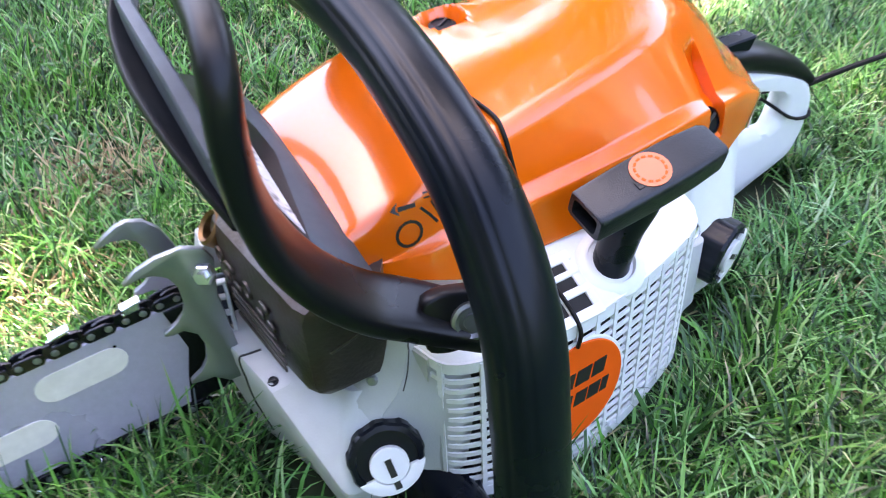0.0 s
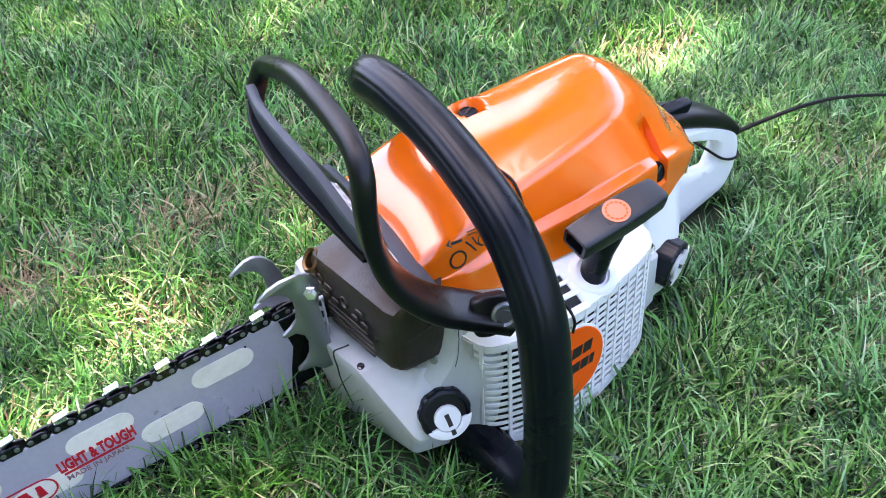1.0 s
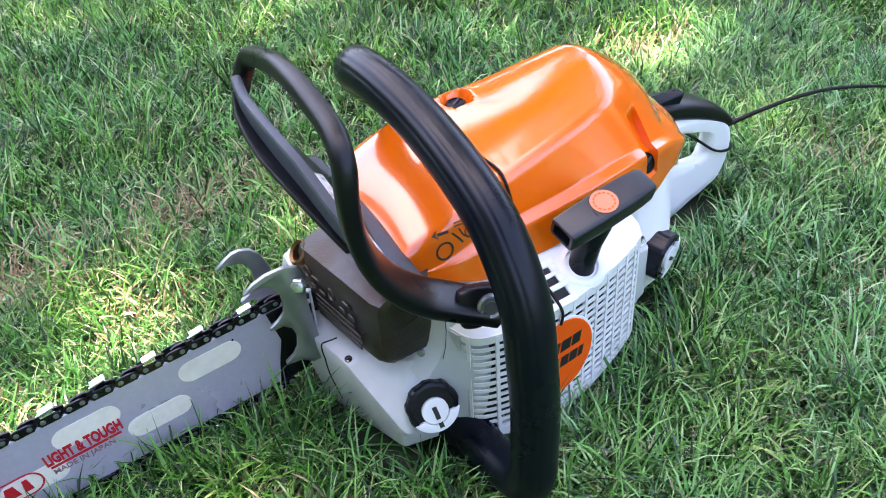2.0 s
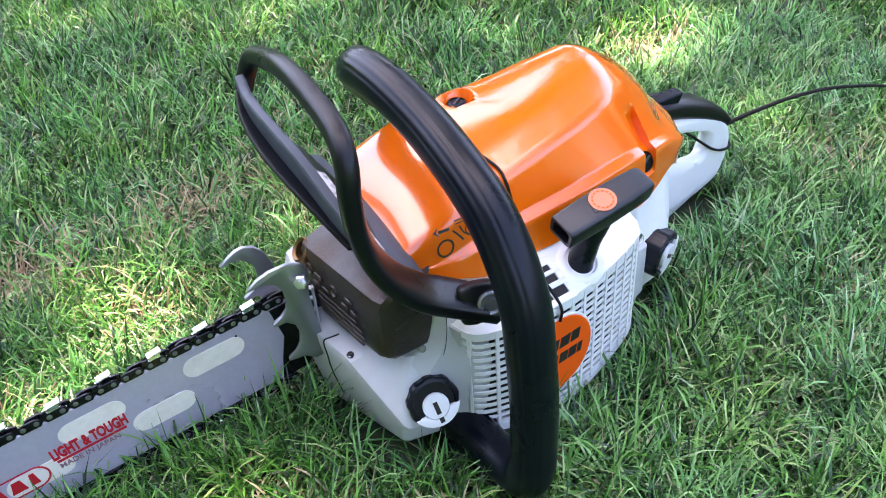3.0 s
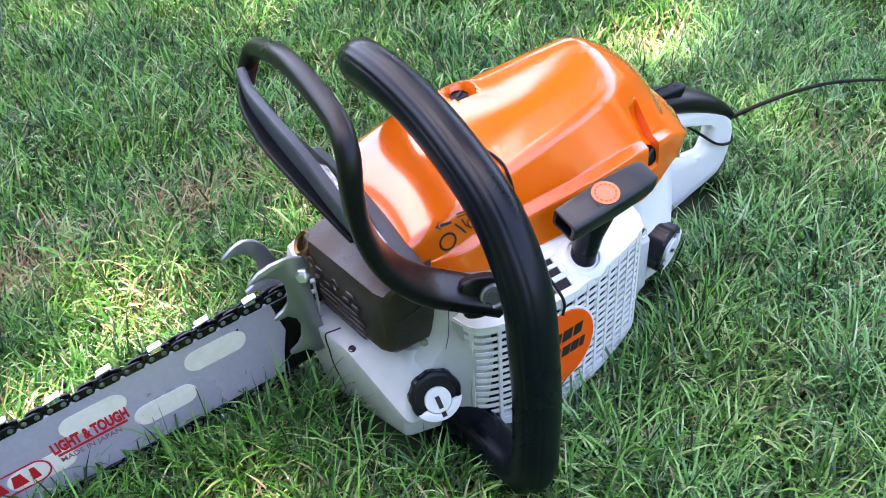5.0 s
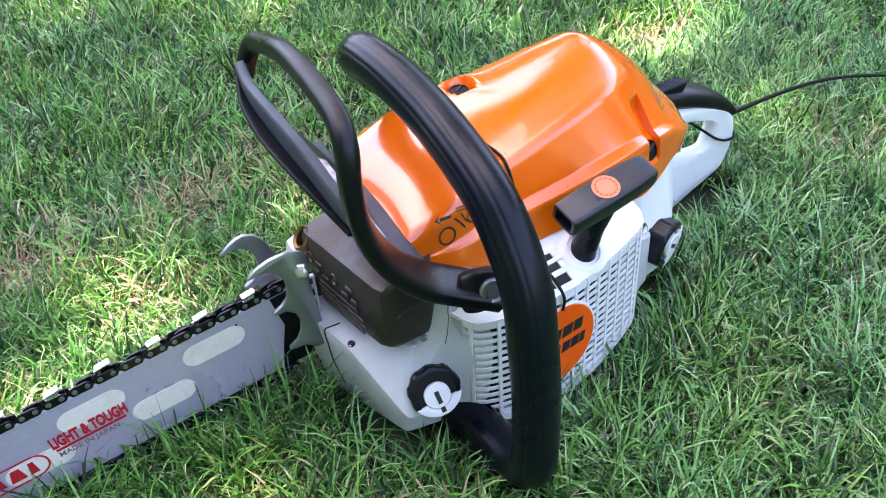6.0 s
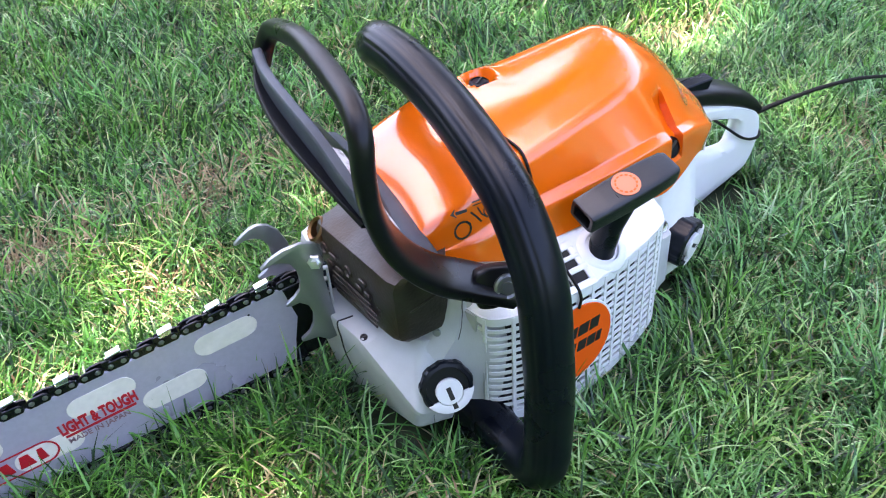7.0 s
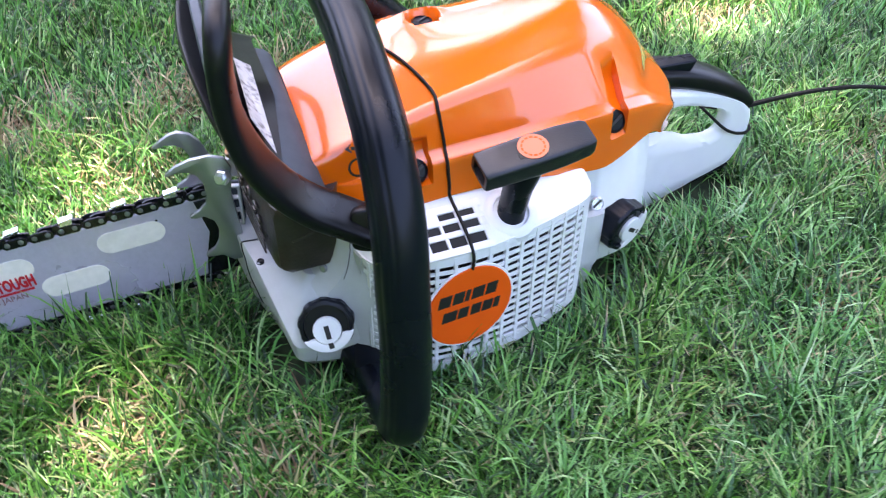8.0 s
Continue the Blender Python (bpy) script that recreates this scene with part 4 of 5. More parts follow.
def top_cover():
    """Glossy orange shroud: sections across the saw, from the front edge to the rear."""
    #           x      yb     zb     yc     zc     ys     zs     ya     za     yt     zt     yr     zr
    stations = [
        (0.010, 0.0620, 0.1180, 0.0600, 0.1220, 0.0610, 0.1325, 0.095, 0.1395, 0.140, 0.1445, 0.172, 0.108),
        (0.020, 0.0560, 0.1120, 0.0575, 0.1175, 0.0610, 0.1365, 0.096, 0.1445, 0.142, 0.1485, 0.176, 0.108),
        (0.040, 0.0500, 0.1060, 0.0545, 0.1175, 0.0615, 0.1415, 0.098, 0.1520, 0.146, 0.1550, 0.180, 0.106),
        (0.062, 0.0495, 0.0975, 0.0530, 0.1210, 0.0640, 0.1460, 0.100, 0.1570, 0.149, 0.1605, 0.183, 0.104),
        (0.085, 0.0500, 0.0990, 0.0535, 0.1235, 0.0690, 0.1505, 0.104, 0.1605, 0.150, 0.1645, 0.184, 0.104),
        (0.130, 0.0520, 0.0985, 0.0560, 0.1250, 0.0780, 0.1555, 0.110, 0.1650, 0.150, 0.1665, 0.186, 0.100),
        (0.165, 0.0570, 0.0910, 0.0600, 0.1260, 0.0880, 0.1575, 0.116, 0.1680, 0.150, 0.1700, 0.186, 0.095),
        (0.190, 0.0630, 0.0840, 0.0655, 0.1245, 0.0970, 0.1565, 0.121, 0.1690, 0.150, 0.1722, 0.186, 0.090),
        (0.203, 0.0665, 0.0830, 0.0692, 0.1218, 0.1035, 0.1545, 0.125, 0.1680, 0.150, 0.1722, 0.186, 0.089),
        (0.222, 0.0730, 0.0880, 0.0755, 0.1175, 0.1130, 0.1490, 0.130, 0.1580, 0.150, 0.1612, 0.184, 0.088),
        (0.240, 0.0810, 0.0920, 0.0830, 0.1125, 0.1200, 0.1375, 0.134, 0.1445, 0.150, 0.1475, 0.180, 0.086),
        (0.254, 0.0895, 0.0810, 0.0910, 0.1025, 0.1240, 0.1240, 0.137, 0.1300, 0.150, 0.1315, 0.176, 0.080),
        (0.266, 0.1010, 0.0790, 0.1020, 0.0940, 0.1270, 0.1090, 0.139, 0.1130, 0.150, 0.1140, 0.172, 0.078),
    ]
    dense = np.array(spline(stations, 16))
    xs = np.unique(np.concatenate([np.linspace(0.010, 0.266, 110), np.linspace(0.088, 0.120, 30), [0.2007, 0.2017, 0.2133, 0.2143, 0.0585, 0.0596, 0.0762, 0.0773]]))

    def even(x):
        """The station at x, evened out over a few millimetres so that no ripple stays."""
        w = np.exp(-((dense[:, 0] - x) / 0.0045) ** 2 / 2)
        slope = np.array([np.polyfit(dense[:, 0], dense[:, k], 1, w=np.sqrt(w) + 1e-9) for k in range(1, 13)])
        return [x] + list(slope[:, 0] * x + slope[:, 1])

    table = [even(x) for x in xs]

    def bent(pts, radii):
        """Flat facets between the points, with a soft crease at each."""
        pts = [np.array(q, float) for q in pts]
        out, start = [], pts[0]
        for i in range(1, len(pts) - 1):
            u, v = pts[i - 1] - pts[i], pts[i + 1] - pts[i]
            lu, lv = np.linalg.norm(u), np.linalg.norm(v)
            p, q = pts[i] + u / lu * min(radii[i - 1], lu * 0.45), pts[i] + v / lv * min(radii[i - 1], lv * 0.45)
            out += [start + (p - start) * k / 9 for k in np.linspace(0, 9, 25)[:-1]]
            out += [(1 - t) ** 2 * p + 2 * t * (1 - t) * pts[i] + t * t * q for t in np.linspace(0, 1, 9)[:-1]]
            start = q
        return out + [start + (pts[-1] - start) * k / 6 for k in range(7)]

    def section(row):
        """Straight lower flank, a ledge that grows to the rear, then the facets over the top."""
        x, yb, zb, yc, zc, ys, zs, ya, za, yt, zt, yr, zr = row
        k = float(np.interp(x, [0.018, 0.036, 0.062], [0.06, 0.5, 1.0]))
        low = [(yb, zb), (yc - 0.0005 * k, zc - 0.0014), (yc + 0.0003 * k, zc - 0.0003), (yc + 0.0014 * k, zc + 0.0004 * k), (yc + 0.0068 * k, zc + 0.0020 * k), (yc + 0.0078 * k, zc + 0.0028 * k + 0.0004)]
        out = [(yb + (low[1][0] - yb) * i / 8, zb + (low[1][1] - zb) * i / 8) for i in range(8)] + low[1:5]
        top = [low[5], (ys, zs), (ya, za), (yt, zt), (yt + (yr - yt) * 0.55, zt - (zt - zr) * 0.10), (yr - 0.003, zt - (zt - zr) * 0.5), (yr, zr)]
        return out + [tuple(q) for q in bent(top, (0.006, 0.016, 0.016, 0.012, 0.012))]

    def ease(d, edge):
        t = min(max(d / edge, 0), 1)
        return t * t * (3 - 2 * t)

    rings = []
    for row in table:
        x = row[0]
        ring = []
        for y, z in section(row):
            dx, dy, dz = 0, 0, 0
            if y < 0.125:
                # channel down to the rear screw, and the pocket of the front screw
                if z > 0.105 and abs(x - 0.2075) < 0.0062:
                    d = 0.0075 * ease(0.145 - z, 0.014) * ease(z - 0.105, 0.002)
                    dy, dz = d, -d * 0.4
                if 0.110 < z < 0.136 and abs(x - 0.068) < 0.0086:
                    d = 0.0065 * ease(0.136 - z, 0.006) * ease(z - 0.110, 0.002)
                    dy, dz = d, -d * 0.4
            else:
                q = math.hypot((x - 0.103) * 0.9, y - 0.1485)
                if q < 0.0105:
                    d = 0.0095 * ease(0.0105 - q, 0.0032)
                    dz = -d
                elif q < 0.018 and y > 0.147:
                    d = 0.0016 * ease(0.019 - q, 0.008) * ease(y - 0.147, 0.010)
                    dy, dz = d * 0.3, d
            # the tail swells below a shallow waist
            tail = ease(x - 0.226, 0.030)
            dx += tail * (0.0055 * math.exp(-((z - 0.101) / 0.010) ** 2) - 0.0030 * math.exp(-((z - 0.121) / 0.006) ** 2))
            ring.append((x + dx, y + dy, z + dz))
        yb, zb, zt, yt, zr, yr, ys, zs = row[1], row[2], row[10], row[9], row[12], row[11], row[5], row[6]
        ring += [(x, yr - 0.004, zr), (x, yt + 0.01, zt - 0.034), (x, ys + 0.014, zs - 0.022), (x, yb + 0.010, zb)]
        rings.append(ring)
    return part("top_cover", loft(rings), ORANGE, saw, "glossy orange plastic engine cover", 40)


cover = top_cover()
COVER_TREE = BVHTree.FromPolygons([v.co.copy() for v in cover.data.vertices], [tuple(p.vertices) for p in cover.data.polygons])


def screw(place, normal, r, mat, parent, name="screw", label=""):
    m = facing(place, normal)
    head = lathe([(r, -0.004), (r, 0.001), (r * 0.8, 0.002), (r * 0.78, 0.0012), (0.0, 0.0012)], m, 20)
    s = part(name, head, mat, parent, label)
    part("slot", box((r * 1.5, r * 0.24, 0.001), m @ pose(0, 0, 0.0018, 0, 0, 35), 0.0002, 1), INK, s)
    return s


screw((0.2070, 0.0757, 0.1098), (0, -0.9, 0.45), 0.0075, BLACK, cover, label="black slotted cover screw")
screw((0.068, 0.0570, 0.1165), (0, -0.9, 0.45), 0.0075, BLACK, cover, label="black slotted cover screw")
screw((0.103, 0.1500, 0.1590), (0, 0.05, 0.99), 0.0066, BLACK, cover, label="black slotted cover screw")
screw((0.1950, 0.0622, 0.0560), (-0.05, -0.88, 0.46), 0.0048, CHROME, case, label="bright socket screw")
# black disc standing in for the dark hole in the case ledge
screw((-0.0245, 0.0905, 0.0430), (-0.3, -0.25, 0.9), 0.0027, BLACK, case)


def pictograms():
    """Chain-tension symbols printed on the cover's flank."""
    tree = COVER_TREE
    m = facing((0.0415, 0.0600, 0.1315), (-0.12, -0.95, 0.28))
    way = -(m.to_3x3() @ Vector((0, 0, 1)))

    def stroke(points, width, closed=False):
        """A flat band along points, laid on the cover."""
        pts = [np.array(q, float) for q in points]
        bm = bmesh.new()
        prev = first = None
        n = len(pts)
        for i in range(n + (1 if closed else 0)):
            p = pts[i % n]
            d = pts[(i + 1) % n if closed else min(i + 1, n - 1)] - pts[(i - 1) % n if closed else max(i - 1, 0)]
            d = d / np.linalg.norm(d)
            nrm = np.array([-d[1], d[0]]) * (width(i / (n - 1)) if callable(width) else width) / 2
            pair = []
            for q in (p + nrm, p - nrm):
                o = m @ Vector((q[0], q[1], 0.02))
                hit = tree.ray_cast(o, way)[0]
                pair.append(bm.verts.new((hit if hit else o) - way * 0.0003))
            if prev:
                bm.faces.new((prev[0], prev[1], pair[1], pair[0]))
            prev = pair
        return bm

    sign = stroke([(0.0055 * math.cos(t) - 0.006, 0.0055 * math.sin(t) - 0.006) for t in np.linspace(0, 2 * math.pi, 14, endpoint=False)], 0.0014, True)
    part("pictogram", sign, INK, cover, "black printed chain-tension symbol")
    for pts, w in (([(0.000, 0.004), (0.0035, 0.000), (0.007, -0.005)], 0.0012), ([(0.005, 0.0055), (0.0075, 0.0), (0.0115, -0.0035)], 0.0010), ([(0.0135 + 0.0045 * math.cos(t), 0.001 + 0.0045 * math.sin(t)) for t in np.linspace(1.2, 5.6, 14)], 0.0009), ([(-0.0095, 0.0060), (-0.002, 0.0060)], 0.0018), ([(0.002, 0.0095), (0.0085, 0.0095)], 0.0007), ([(0.002, 0.0075), (0.0085, 0.0075)], 0.0007), ([(0.0085, 0.0060), (0.0118, 0.0085), (0.0085, 0.0110)], 0.0007)):
        part("pictogram", stroke(pts, w), INK, cover)
    part("pictogram", stroke([(-0.0128, 0.0060), (-0.0110, 0.0060), (-0.0093, 0.0060)], lambda f: 0.0002 + 0.0050 * f), INK, cover)


pictograms()


def muffler():
    """Pressed steel muffler: a ribbed front, a sloping top and a plain left side."""
    rings = []
    for y, x0, zb, zt, back in ((0.150, -0.0235, 0.048, 0.100, 0.034), (0.1460, -0.0245, 0.0475, 0.1005, 0.034), (0.100, -0.0225, 0.0555, 0.1090, 0.034), (0.058, -0.0190, 0.0640, 0.1135, 0.022), (0.0515, -0.0165, 0.0660, 0.1140, 0.018), (0.0495, -0.0120, 0.0680, 0.1135, 0.014)):
        rings.append([(x0 + 0.006, y, zb - 0.001), (x0 + 0.0015, y, zb + 0.002), (x0, y, zb + 0.006), (x0 - 0.0005, y, zt - 0.006), (x0 + 0.0015, y, zt - 0.001), (x0 + 0.006, y, zt + 0.002), (back, y, zt + (0.020 if y > 0.09 else 0.006)), (back, y, zb)])
    m = part("muffler", loft(rings), MUFFLER, saw, "heat-stained dark brown muffler with pressed ribs", 30)
    face = facing((-0.0228, 0.098, 0.081), (-0.99, -0.06, 0.0)) @ pose(0, 0, 0, 0, 0, 9)
    for v, length, u in ((-0.0165, 0.056, -0.002), (-0.0118, 0.060, -0.002), (-0.0071, 0.060, -0.002), (-0.0024, 0.052, -0.004)):
        part("rib", prism(stadium(length, 0.0031, 6), 0.0014, face @ Matrix.Translation((u, v, 0.0002)), 0.0010, 2), MUFFLER, m)
    for u, v, length in ((-0.030, 0.0040, 0.009), (-0.0175, 0.0040, 0.010), (0.0085, 0.0040, 0.009), (0.0205, 0.0040, 0.009), (-0.024, 0.0115, 0.012), (0.0165, 0.0115, 0.010)):
        part("louvre", prism(stadium(length, 0.0042, 6), 0.0018, face @ Matrix.Translation((u, v, 0)), 0.0011, 2), MUFFLER, m)
    for u, v in ((-0.0045, 0.0090), (-0.0360, 0.0125)):
        part("pit_rim", lathe([(0.0046, 0), (0.0044, 0.0012), (0.0034, 0.0014), (0.0028, 0.0002), (0.0, 0.0001)], face @ Matrix.Translation((u, v, 0.0)), 18), MUFFLER, m)
    part("side_crease", box((0.026, 0.002, 0.002), pose(0.004, 0.0497, 0.094, 0, -18, 0), 0.0008, 2), MUFFLER, m)
    out = lathe([(0.0088, -0.012), (0.0090, 0.003), (0.0078, 0.0045), (0.0062, 0.003), (0.0058, -0.010)], facing((-0.0225, 0.1480, 0.0930), (-0.75, 0.1, 0.65)), 20)
    part("outlet", out, BRONZE, m, "brown heat-tinted outlet")
    part("bracket_screw", lathe([(0.0026, -0.004), (0.0026, 0.0016), (0.0018, 0.0024), (0, 0.0024)], facing((0.0085, 0.0505, 0.0640), (-0.6, -0.7, 0.4)), 12), STEEL, m, "bright bracket screw")
    collar = loft([[(-0.033, 0.156, 0.066), (-0.030, 0.156, 0.079), (-0.014, 0.156, 0.086), (0.0, 0.154, 0.06)], [(-0.031, 0.172, 0.066), (-0.028, 0.172, 0.078), (-0.012, 0.172, 0.085), (0.0, 0.172, 0.06)]])
    part("clutch_cover_edge", collar, GREY, m, "rim of the white clutch cover", 20)


muffler()


GROOVES = [0.06, 0.40, 6.0]


def front_handle():
    path = [(0.165, 0.190, 0.060), (0.145, 0.195, 0.085), (0.120, 0.199, 0.112), (0.095, 0.199, 0.137), (0.075, 0.194, 0.157), (0.058, 0.186, 0.176), (0.046, 0.175, 0.1930), (0.0408, 0.161, 0.2015), (0.0400, 0.143, 0.2045), (0.040, 0.117, 0.2045), (0.040, 0.079, 0.1995), (0.0375, 0.041, 0.193), (0.036, 0.010, 0.181), (0.035, -0.010, 0.163), (0.034, -0.024, 0.141), (0.033, -0.030, 0.113), (0.033, -0.0335, 0.076), (0.032, -0.0345, 0.042), (0.031, -0.0345, 0.021), (0.031, -0.029, 0.005), (0.031, -0.014, -0.004), (0.030, 0.015, -0.0070), (0.028, 0.060, -0.007)]
    sec = []
    for i in range(96):
        t = 2 * math.pi * i / 96
        r = 0.0141
        for g in GROOVES:
            r -= 0.0004 * math.exp(-((t - g) / 0.075) ** 2)
        sec.append((r * math.cos(t), r * math.sin(t)))
    return part("front_handle", sweep(spline(path, 6), sec, (1, 0, 0)), BLACK, saw, "black rubber-covered tubular front handle", 60)


front_handle()


def handle_foot():
    """Black wedge under the tank that carries the handle's lower end."""
    rows = ((0.062, 0.008, 0.052, -0.022, 0.006), (0.044, 0.010, 0.050, -0.023, 0.005), (0.020, 0.015, 0.046, -0.024, 0.000), (-0.006, 0.018, 0.044, -0.025, -0.003), (-0.020, 0.021, 0.041, -0.024, -0.006))
    rings = [[Vector((x, y, z)) for x, z in rounded([(x0, z0), (x1, z0), (x1 - 0.002, z1), (x0 + 0.003, z1)], 0.005, 3)] for y, x0, x1, z0, z1 in rows]
    part("handle_foot", loft(rings), BLACK, saw, "black plastic foot below the front handle", 40)


handle_foot()


def hand_guard():
    """The black chain-brake guard: a loop across the front and an arm back to its pivot."""
    loop = [(0.044, 0.021, 0.103), (0.034, 0.0235, 0.1095), (0.018, 0.028, 0.1185), (0.002, 0.030, 0.1290), (-0.013, 0.031, 0.1450), (-0.0245, 0.031, 0.1650), (-0.0315, 0.030, 0.1880), (-0.0335, 0.029, 0.2110), (-0.0320, 0.031, 0.2310), (-0.0285, 0.048, 0.2395), (-0.024, 0.090, 0.2405), (-0.020, 0.130, 0.2355), (-0.018, 0.166, 0.2260), (-0.018, 0.186, 0.2180), (-0.0215, 0.193, 0.2060), (-0.027, 0.190, 0.1960)]
    def sec(f):
        wide = float(np.interp(f, [0, 0.12, 0.35, 0.5, 0.62, 0.9, 1], [0.0120, 0.0140, 0.0138, 0.0098, 0.0064, 0.0058, 0.0056]))
        thin = float(np.interp(f, [0, 0.3, 0.55, 1], [0.0052, 0.0056, 0.0062, 0.0055]))
        return ngon(24, thin, wide, 2.6 + 1.4 * max(0.0, 1 - f / 0.4))
    g = part("hand_guard", sweep(spline(loop, 7), sec, (0.3, 1, 0.2)), GUARD, saw, "black nylon hand guard of the chain brake", 50)
    low = [(-0.0275, 0.190, 0.2010), (-0.0330, 0.165, 0.1975), (-0.0360, 0.125, 0.1960), (-0.0365, 0.085, 0.1950), (-0.0350, 0.050, 0.1890), (-0.0330, 0.034, 0.1840)]
    # lit top of the black strut painted in slate grey, its shaded underside black
    part("lower_strut", sweep(spline([(x + 0.0030 * math.sin(math.pi * min(1, max(0, (0.19 - y) / 0.15))), y, z) for x, y, z in low], 6), lambda f: ngon(20, 0.0034, 0.0070 + 0.0042 * min(1, 1.6 * f), 5), (-0.12, -0.25, 0.95)), SHROUD, g)
    under = [(x - 0.0035 * math.sin(math.pi * min(1, max(0, (0.19 - y) / 0.15))), y - 0.002, z - 0.0065) for x, y, z in low]
    part("strut_edge", sweep(spline(under, 6), lambda f: ngon(16, 0.0060 + 0.0015 * math.sin(math.pi * f), 0.0018, 4), (0.35 + 0.2, 0, 0.83)), GUARD, g)
    web = loft([[(-0.0290, 0.034, 0.168), (-0.0200, 0.036, 0.1530), (-0.0110, 0.037, 0.1420), (-0.0090, 0.041, 0.1440), (-0.0170, 0.041, 0.1550), (-0.0250, 0.040, 0.170)],
                [(-0.0265, 0.100, 0.170), (-0.0140, 0.100, 0.1600), (-0.003, 0.100, 0.1530), (-0.001, 0.100, 0.1560), (-0.012, 0.100, 0.1630), (-0.0245, 0.100, 0.173)],
                [(-0.0230, 0.180, 0.157), (-0.0130, 0.180, 0.1520), (-0.003, 0.180, 0.1480), (-0.001, 0.180, 0.1510), (-0.011, 0.180, 0.1550), (-0.0210, 0.180, 0.160)],
                [(-0.0100, 0.215, 0.136), (-0.0040, 0.215, 0.1330), (0.004, 0.215, 0.1300), (0.006, 0.215, 0.1320), (-0.002, 0.215, 0.1350), (-0.0080, 0.215, 0.138)]])
    part("web", web, GUARD, g, "sloping black web behind the guard")
    lm = [(-0.0118, 0.045, 0.1548), (-0.0105, 0.120, 0.1640), (-0.0190, 0.120, 0.1705), (-0.0205, 0.060, 0.1685)]
    part("warning_label", loft([[Vector(q) + Vector((0.0006, 0, 0.0012)) for q in lm], [Vector(q) + Vector((0.0009, 0, 0.0016)) for q in lm]]), PAPER, g, "worn black and white warning label")
    heel = prism(rounded([(-0.014, -0.0115), (-0.004, -0.0135), (0.009, -0.0095), (0.0125, 0.004), (0.008, 0.0115), (-0.006, 0.0125), (-0.014, 0.010)], 0.004), 0.009, facing((0.0350, 0.0240, 0.1125), (-0.25, -0.92, 0.30)), 0.0018, 3)
    part("pivot_lug", heel, GUARD, g)
    b = lathe([(0.0080, -0.004), (0.0080, 0.0008), (0.0066, 0.0016), (0.0052, 0.0004), (0.0035, 0.0004), (0.0033, 0.0012), (0.0, 0.0012)], facing((0.0366, 0.0136, 0.1150), (-0.25, -0.92, 0.30)), 24)
    part("pivot_bolt", b, STEEL, g, "steel pivot bolt")
    band = ((0.040, -0.0088, 0.1432, 0.0150, 0.1200), (0.052, -0.0072, 0.1459, 0.0125, 0.1275), (0.070, -0.0048, 0.1496, 0.0115, 0.1330), (0.095, -0.0015, 0.1545, 0.0100, 0.1402), (0.125, -0.0008, 0.1540, 0.0085, 0.1465), (0.165, -0.0008, 0.1514, 0.0085, 0.1450))
    shroud = loft([[(xo - 0.002, y, zo - 0.020), (xo - 0.001, y, zo), ((xo + xi) / 2 + 0.0008, y, (zo + zi) / 2 + 0.0012), (xi, y, zi), (xi + 0.004, y, zi - 0.016)] for y, xo, zo, xi, zi in band])
    part("cylinder_shroud", shroud, SHROUD, saw, "dark grey shroud at the front of the cover")


hand_guard()


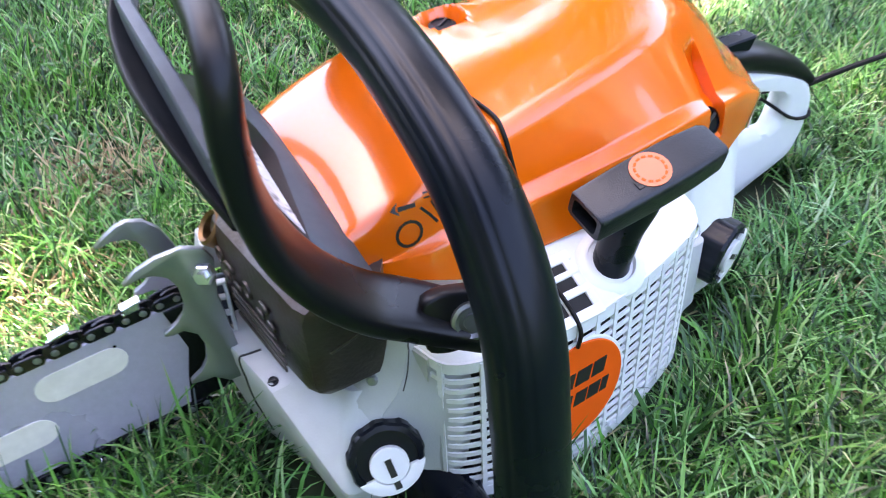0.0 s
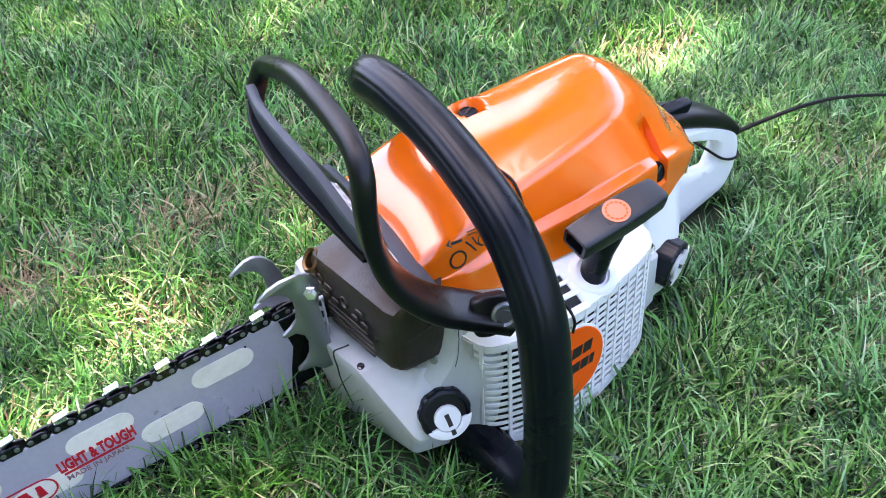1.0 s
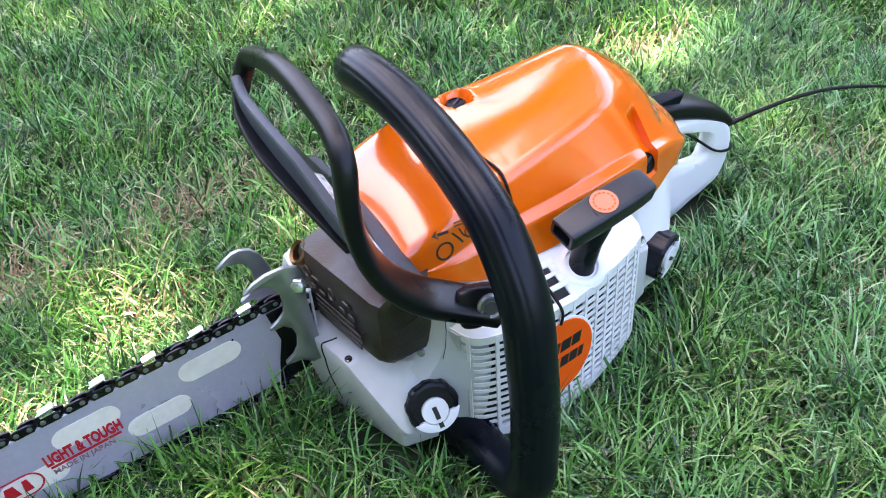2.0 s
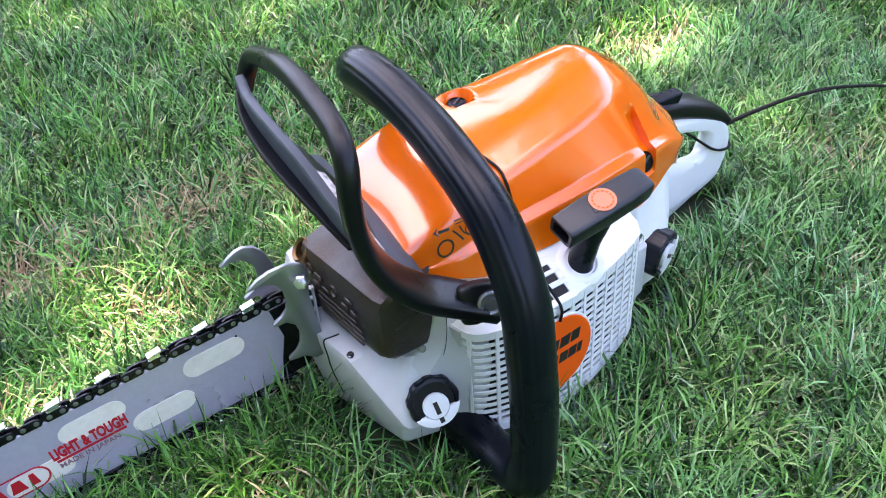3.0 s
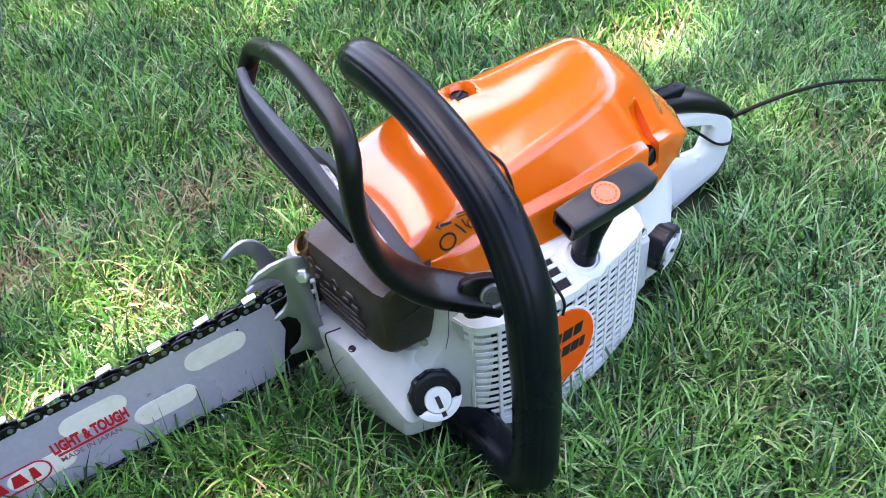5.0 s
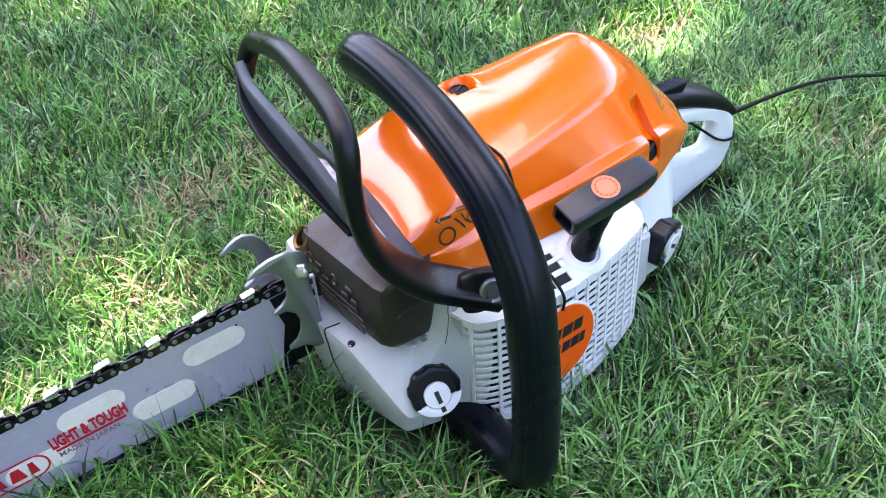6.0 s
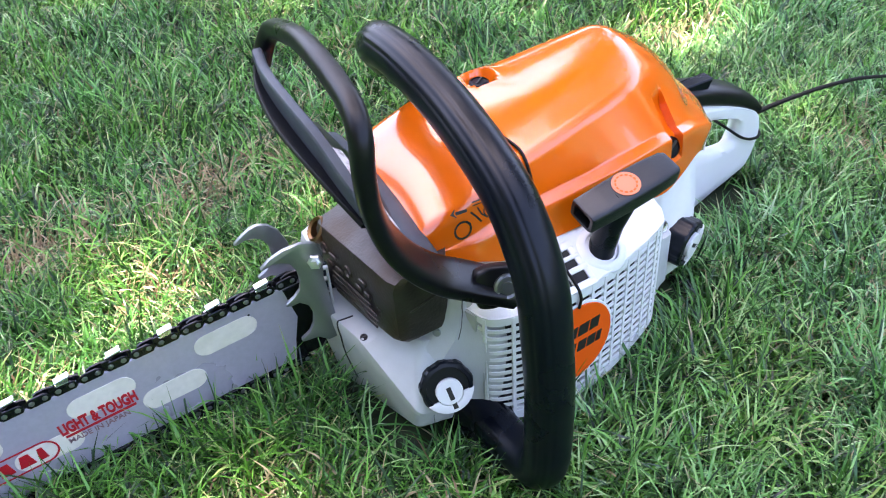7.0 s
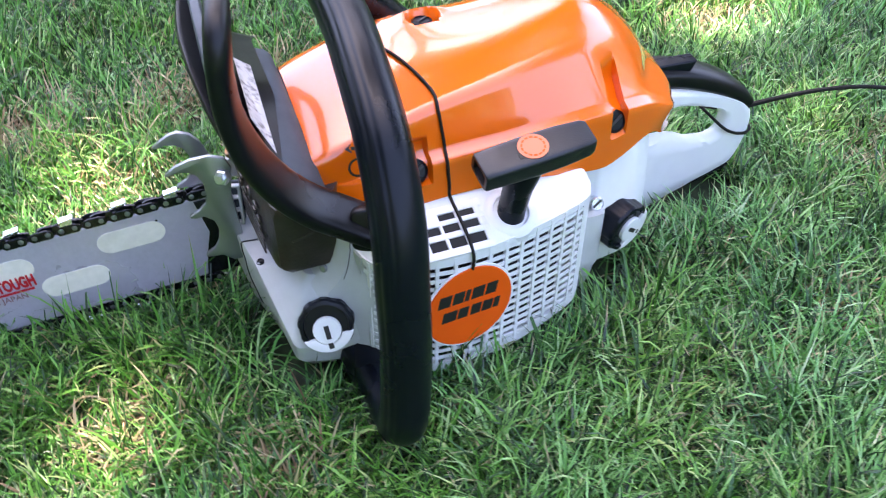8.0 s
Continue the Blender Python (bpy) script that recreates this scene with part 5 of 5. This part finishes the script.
def rear_handle():
    """White loop with a slot for the fingers, a black grip pad over it."""
    outer = [(0.245, 0.086), (0.294, 0.0745), (0.335, 0.0640), (0.360, 0.0530), (0.3725, 0.0455), (0.3790, 0.0330), (0.3795, 0.0200), (0.3760, 0.0040), (0.3690, -0.0110), (0.352, -0.0185), (0.325, -0.0290), (0.295, -0.0350), (0.255, -0.0300), (0.228, -0.010), (0.225, 0.02), (0.232, 0.06)]
    hole = [(0.250, 0.0660), (0.297, 0.0585), (0.3450, 0.0460), (0.3510, 0.0390), (0.3490, 0.0235), (0.3400, 0.0195), (0.3220, 0.0225), (0.3100, 0.0290), (0.297, 0.0345), (0.276, 0.0370), (0.250, 0.0410)]
    c = np.array((0.312, 0.0455))

    def reach(poly, t):
        d = np.array((math.cos(t), math.sin(t)))
        best = None
        for i in range(len(poly)):
            a, b = np.array(poly[i]) - c, np.array(poly[(i + 1) % len(poly)]) - c
            e = b - a
            den = d[0] * e[1] - d[1] * e[0]
            if abs(den) < 1e-12:
                continue
            r = (a[0] * e[1] - a[1] * e[0]) / den
            k = (a[0] * d[1] - a[1] * d[0]) / den
            if r > 0 and -1e-9 <= k <= 1 + 1e-9:
                best = r if best is None else min(best, r)
        return c + d * best

    angles = np.linspace(0, 2 * math.pi, 160, endpoint=False)
    o, h = [reach(rounded(outer, 0.006), t) for t in angles], [reach(rounded(hole, 0.004), t) for t in angles]

    def left(x):
        """The side towards the starter flares out to the tank."""
        k = min(max((x - 0.215) / 0.125, 0), 1)
        return 0.086 + 0.0610 * (1 - (1 - k) ** 2.2)

    def ring(f, side):
        """f: 0 the outer rim, 1 the hole's rim."""
        inset = 0.0 if f in (0.0, 1.0) else 1.0
        pts = []
        for a, b in zip(o, h):
            edge = min(0.3, 0.004 / np.linalg.norm(b - a))
            q = a + (b - a) * (f if f in (0.0, 1.0) else edge + (1 - 2 * edge) * (f - 0.12) / 0.76)
            back = 0.181 if q[1] > 0.0445 or f < 0.5 else left(q[0]) + 0.013
            y = left(q[0]) + (0.004 if not inset else 0) if side else back - (0.004 if not inset else 0)
            pts.append((q[0], y, q[1]))
        return pts

    rings = [ring(f, 1) for f in (0.0, 0.12, 0.27, 0.42, 0.57, 0.72, 0.88, 1.0)] + [ring(f, 0) for f in (1.0, 0.88, 0.12, 0.0)]
    hd = part("rear_handle", loft(rings, loop=True), WHITE, saw, "white plastic rear handle with black grip", 55)
    grip = [(0.240, 0.158, 0.0870), (0.285, 0.1605, 0.0820), (0.315, 0.162, 0.0755), (0.345, 0.163, 0.0635), (0.364, 0.1635, 0.0525), (0.3745, 0.1635, 0.0440)]
    part("grip", sweep(spline(grip, 6), lambda f: ngon(24, 0.0168, 0.0095 * (1 - 0.45 * f ** 3), 2.6), (0, 0, 1)), GUARD, hd, "black rubber grip pad")
    lever = prism([(0, 0), (0.055, -0.004), (0.060, 0.0075), (0.02, 0.0055)], 0.012, facing((0.257, 0.162, 0.0885), (0, -1, 0)) @ pose(0, 0, 0, 0, 0, -3), 0.001, 1)
    part("lockout_lever", lever, BLACK, hd, "black throttle lockout lever")
    part("foot", box((0.110, 0.026, 0.005), pose(0.318, 0.163, -0.030, 0, -15, 3), 0.002, 2), BLACK, hd, "black rubber foot strip")
    return hd


rear_handle()


def cords():
    p = [(0.0600, 0.142, 0.158), (0.0702, 0.1208, 0.1600), (0.0752, 0.1095, 0.1590), (0.0797, 0.0973, 0.1579), (0.0839, 0.0849, 0.1549), (0.0859, 0.0762, 0.1527), (0.0854, 0.0682, 0.1500), (0.0863, 0.0648, 0.1367), (0.0870, 0.0618, 0.1267), (0.0860, 0.0531, 0.1209), (0.0864, 0.0513, 0.1098), (0.0868, 0.0500, 0.1000), (0.0872, 0.0465, 0.0975), (0.0885, 0.0345, 0.0922), (0.0895, 0.0215, 0.0862), (0.0898, 0.0150, 0.0795), (0.0898, 0.0162, 0.0690)]
    q = [(0.0850, 0.0190, 0.0080), (0.0845, 0.0150, 0.0045), (0.0835, 0.0150, -0.0080), (0.0830, 0.022, -0.0170), (0.083, 0.04, -0.022)]
    way = []
    for c in spline(p, 6):
        spot, nrm, _, gap = COVER_TREE.find_nearest(Vector(c))
        if c[2] > 0.103 and gap < 0.02:
            c = np.array(spot + nrm * (0.0014 if nrm.dot(Vector((0, -0.6, 0.8))) > 0 else -0.0014))
        way.append(np.array(c))
    way = [way[0]] + [(a + 2 * b + c) / 4 for a, b, c in zip(way[:-2], way[1:-1], way[2:])] + [way[-1]]
    ob = finish("elastic_cord", join(sweep(way, ngon(8, 0.0010), (1, 0, 0)), sweep(spline(q, 6), ngon(8, 0.0012), (1, 0, 0))), CORD, None)
    tagged(ob, "thin black elastic cord looped over the saw's cover", "cord")
    q = [(0.372, 0.149, 0.0430), (0.382, 0.1450, 0.0470), (0.400, 0.1370, 0.0540), (0.425, 0.1280, 0.0600), (0.460, 0.118, 0.0610), (0.510, 0.105, 0.0520), (0.560, 0.090, 0.036)]
    ob = finish("tag_cord", sweep(spline(q, 6), lambda f: ngon(8, 0.0021 - 0.0008 * f), (0, 0, 1)), CORD, None)
    tagged(ob, "thin black cord tied to the rear handle trailing over grass", "cord")
    r = [(0.3635 + a, 0.1642 + b, 0.0275 - 0.36 * a - 0.006 * (1 - (a / 0.0185) ** 2)) for a, b in ngon(40, 0.0185, 0.0196, 3.6)]
    r.append(r[0])
    ob = finish("cord_loop", sweep(r, ngon(8, 0.0012), (0, 0, 1)), CORD, None)
    tagged(ob, "black cord wound round the white rear handle", "cord")


cords()
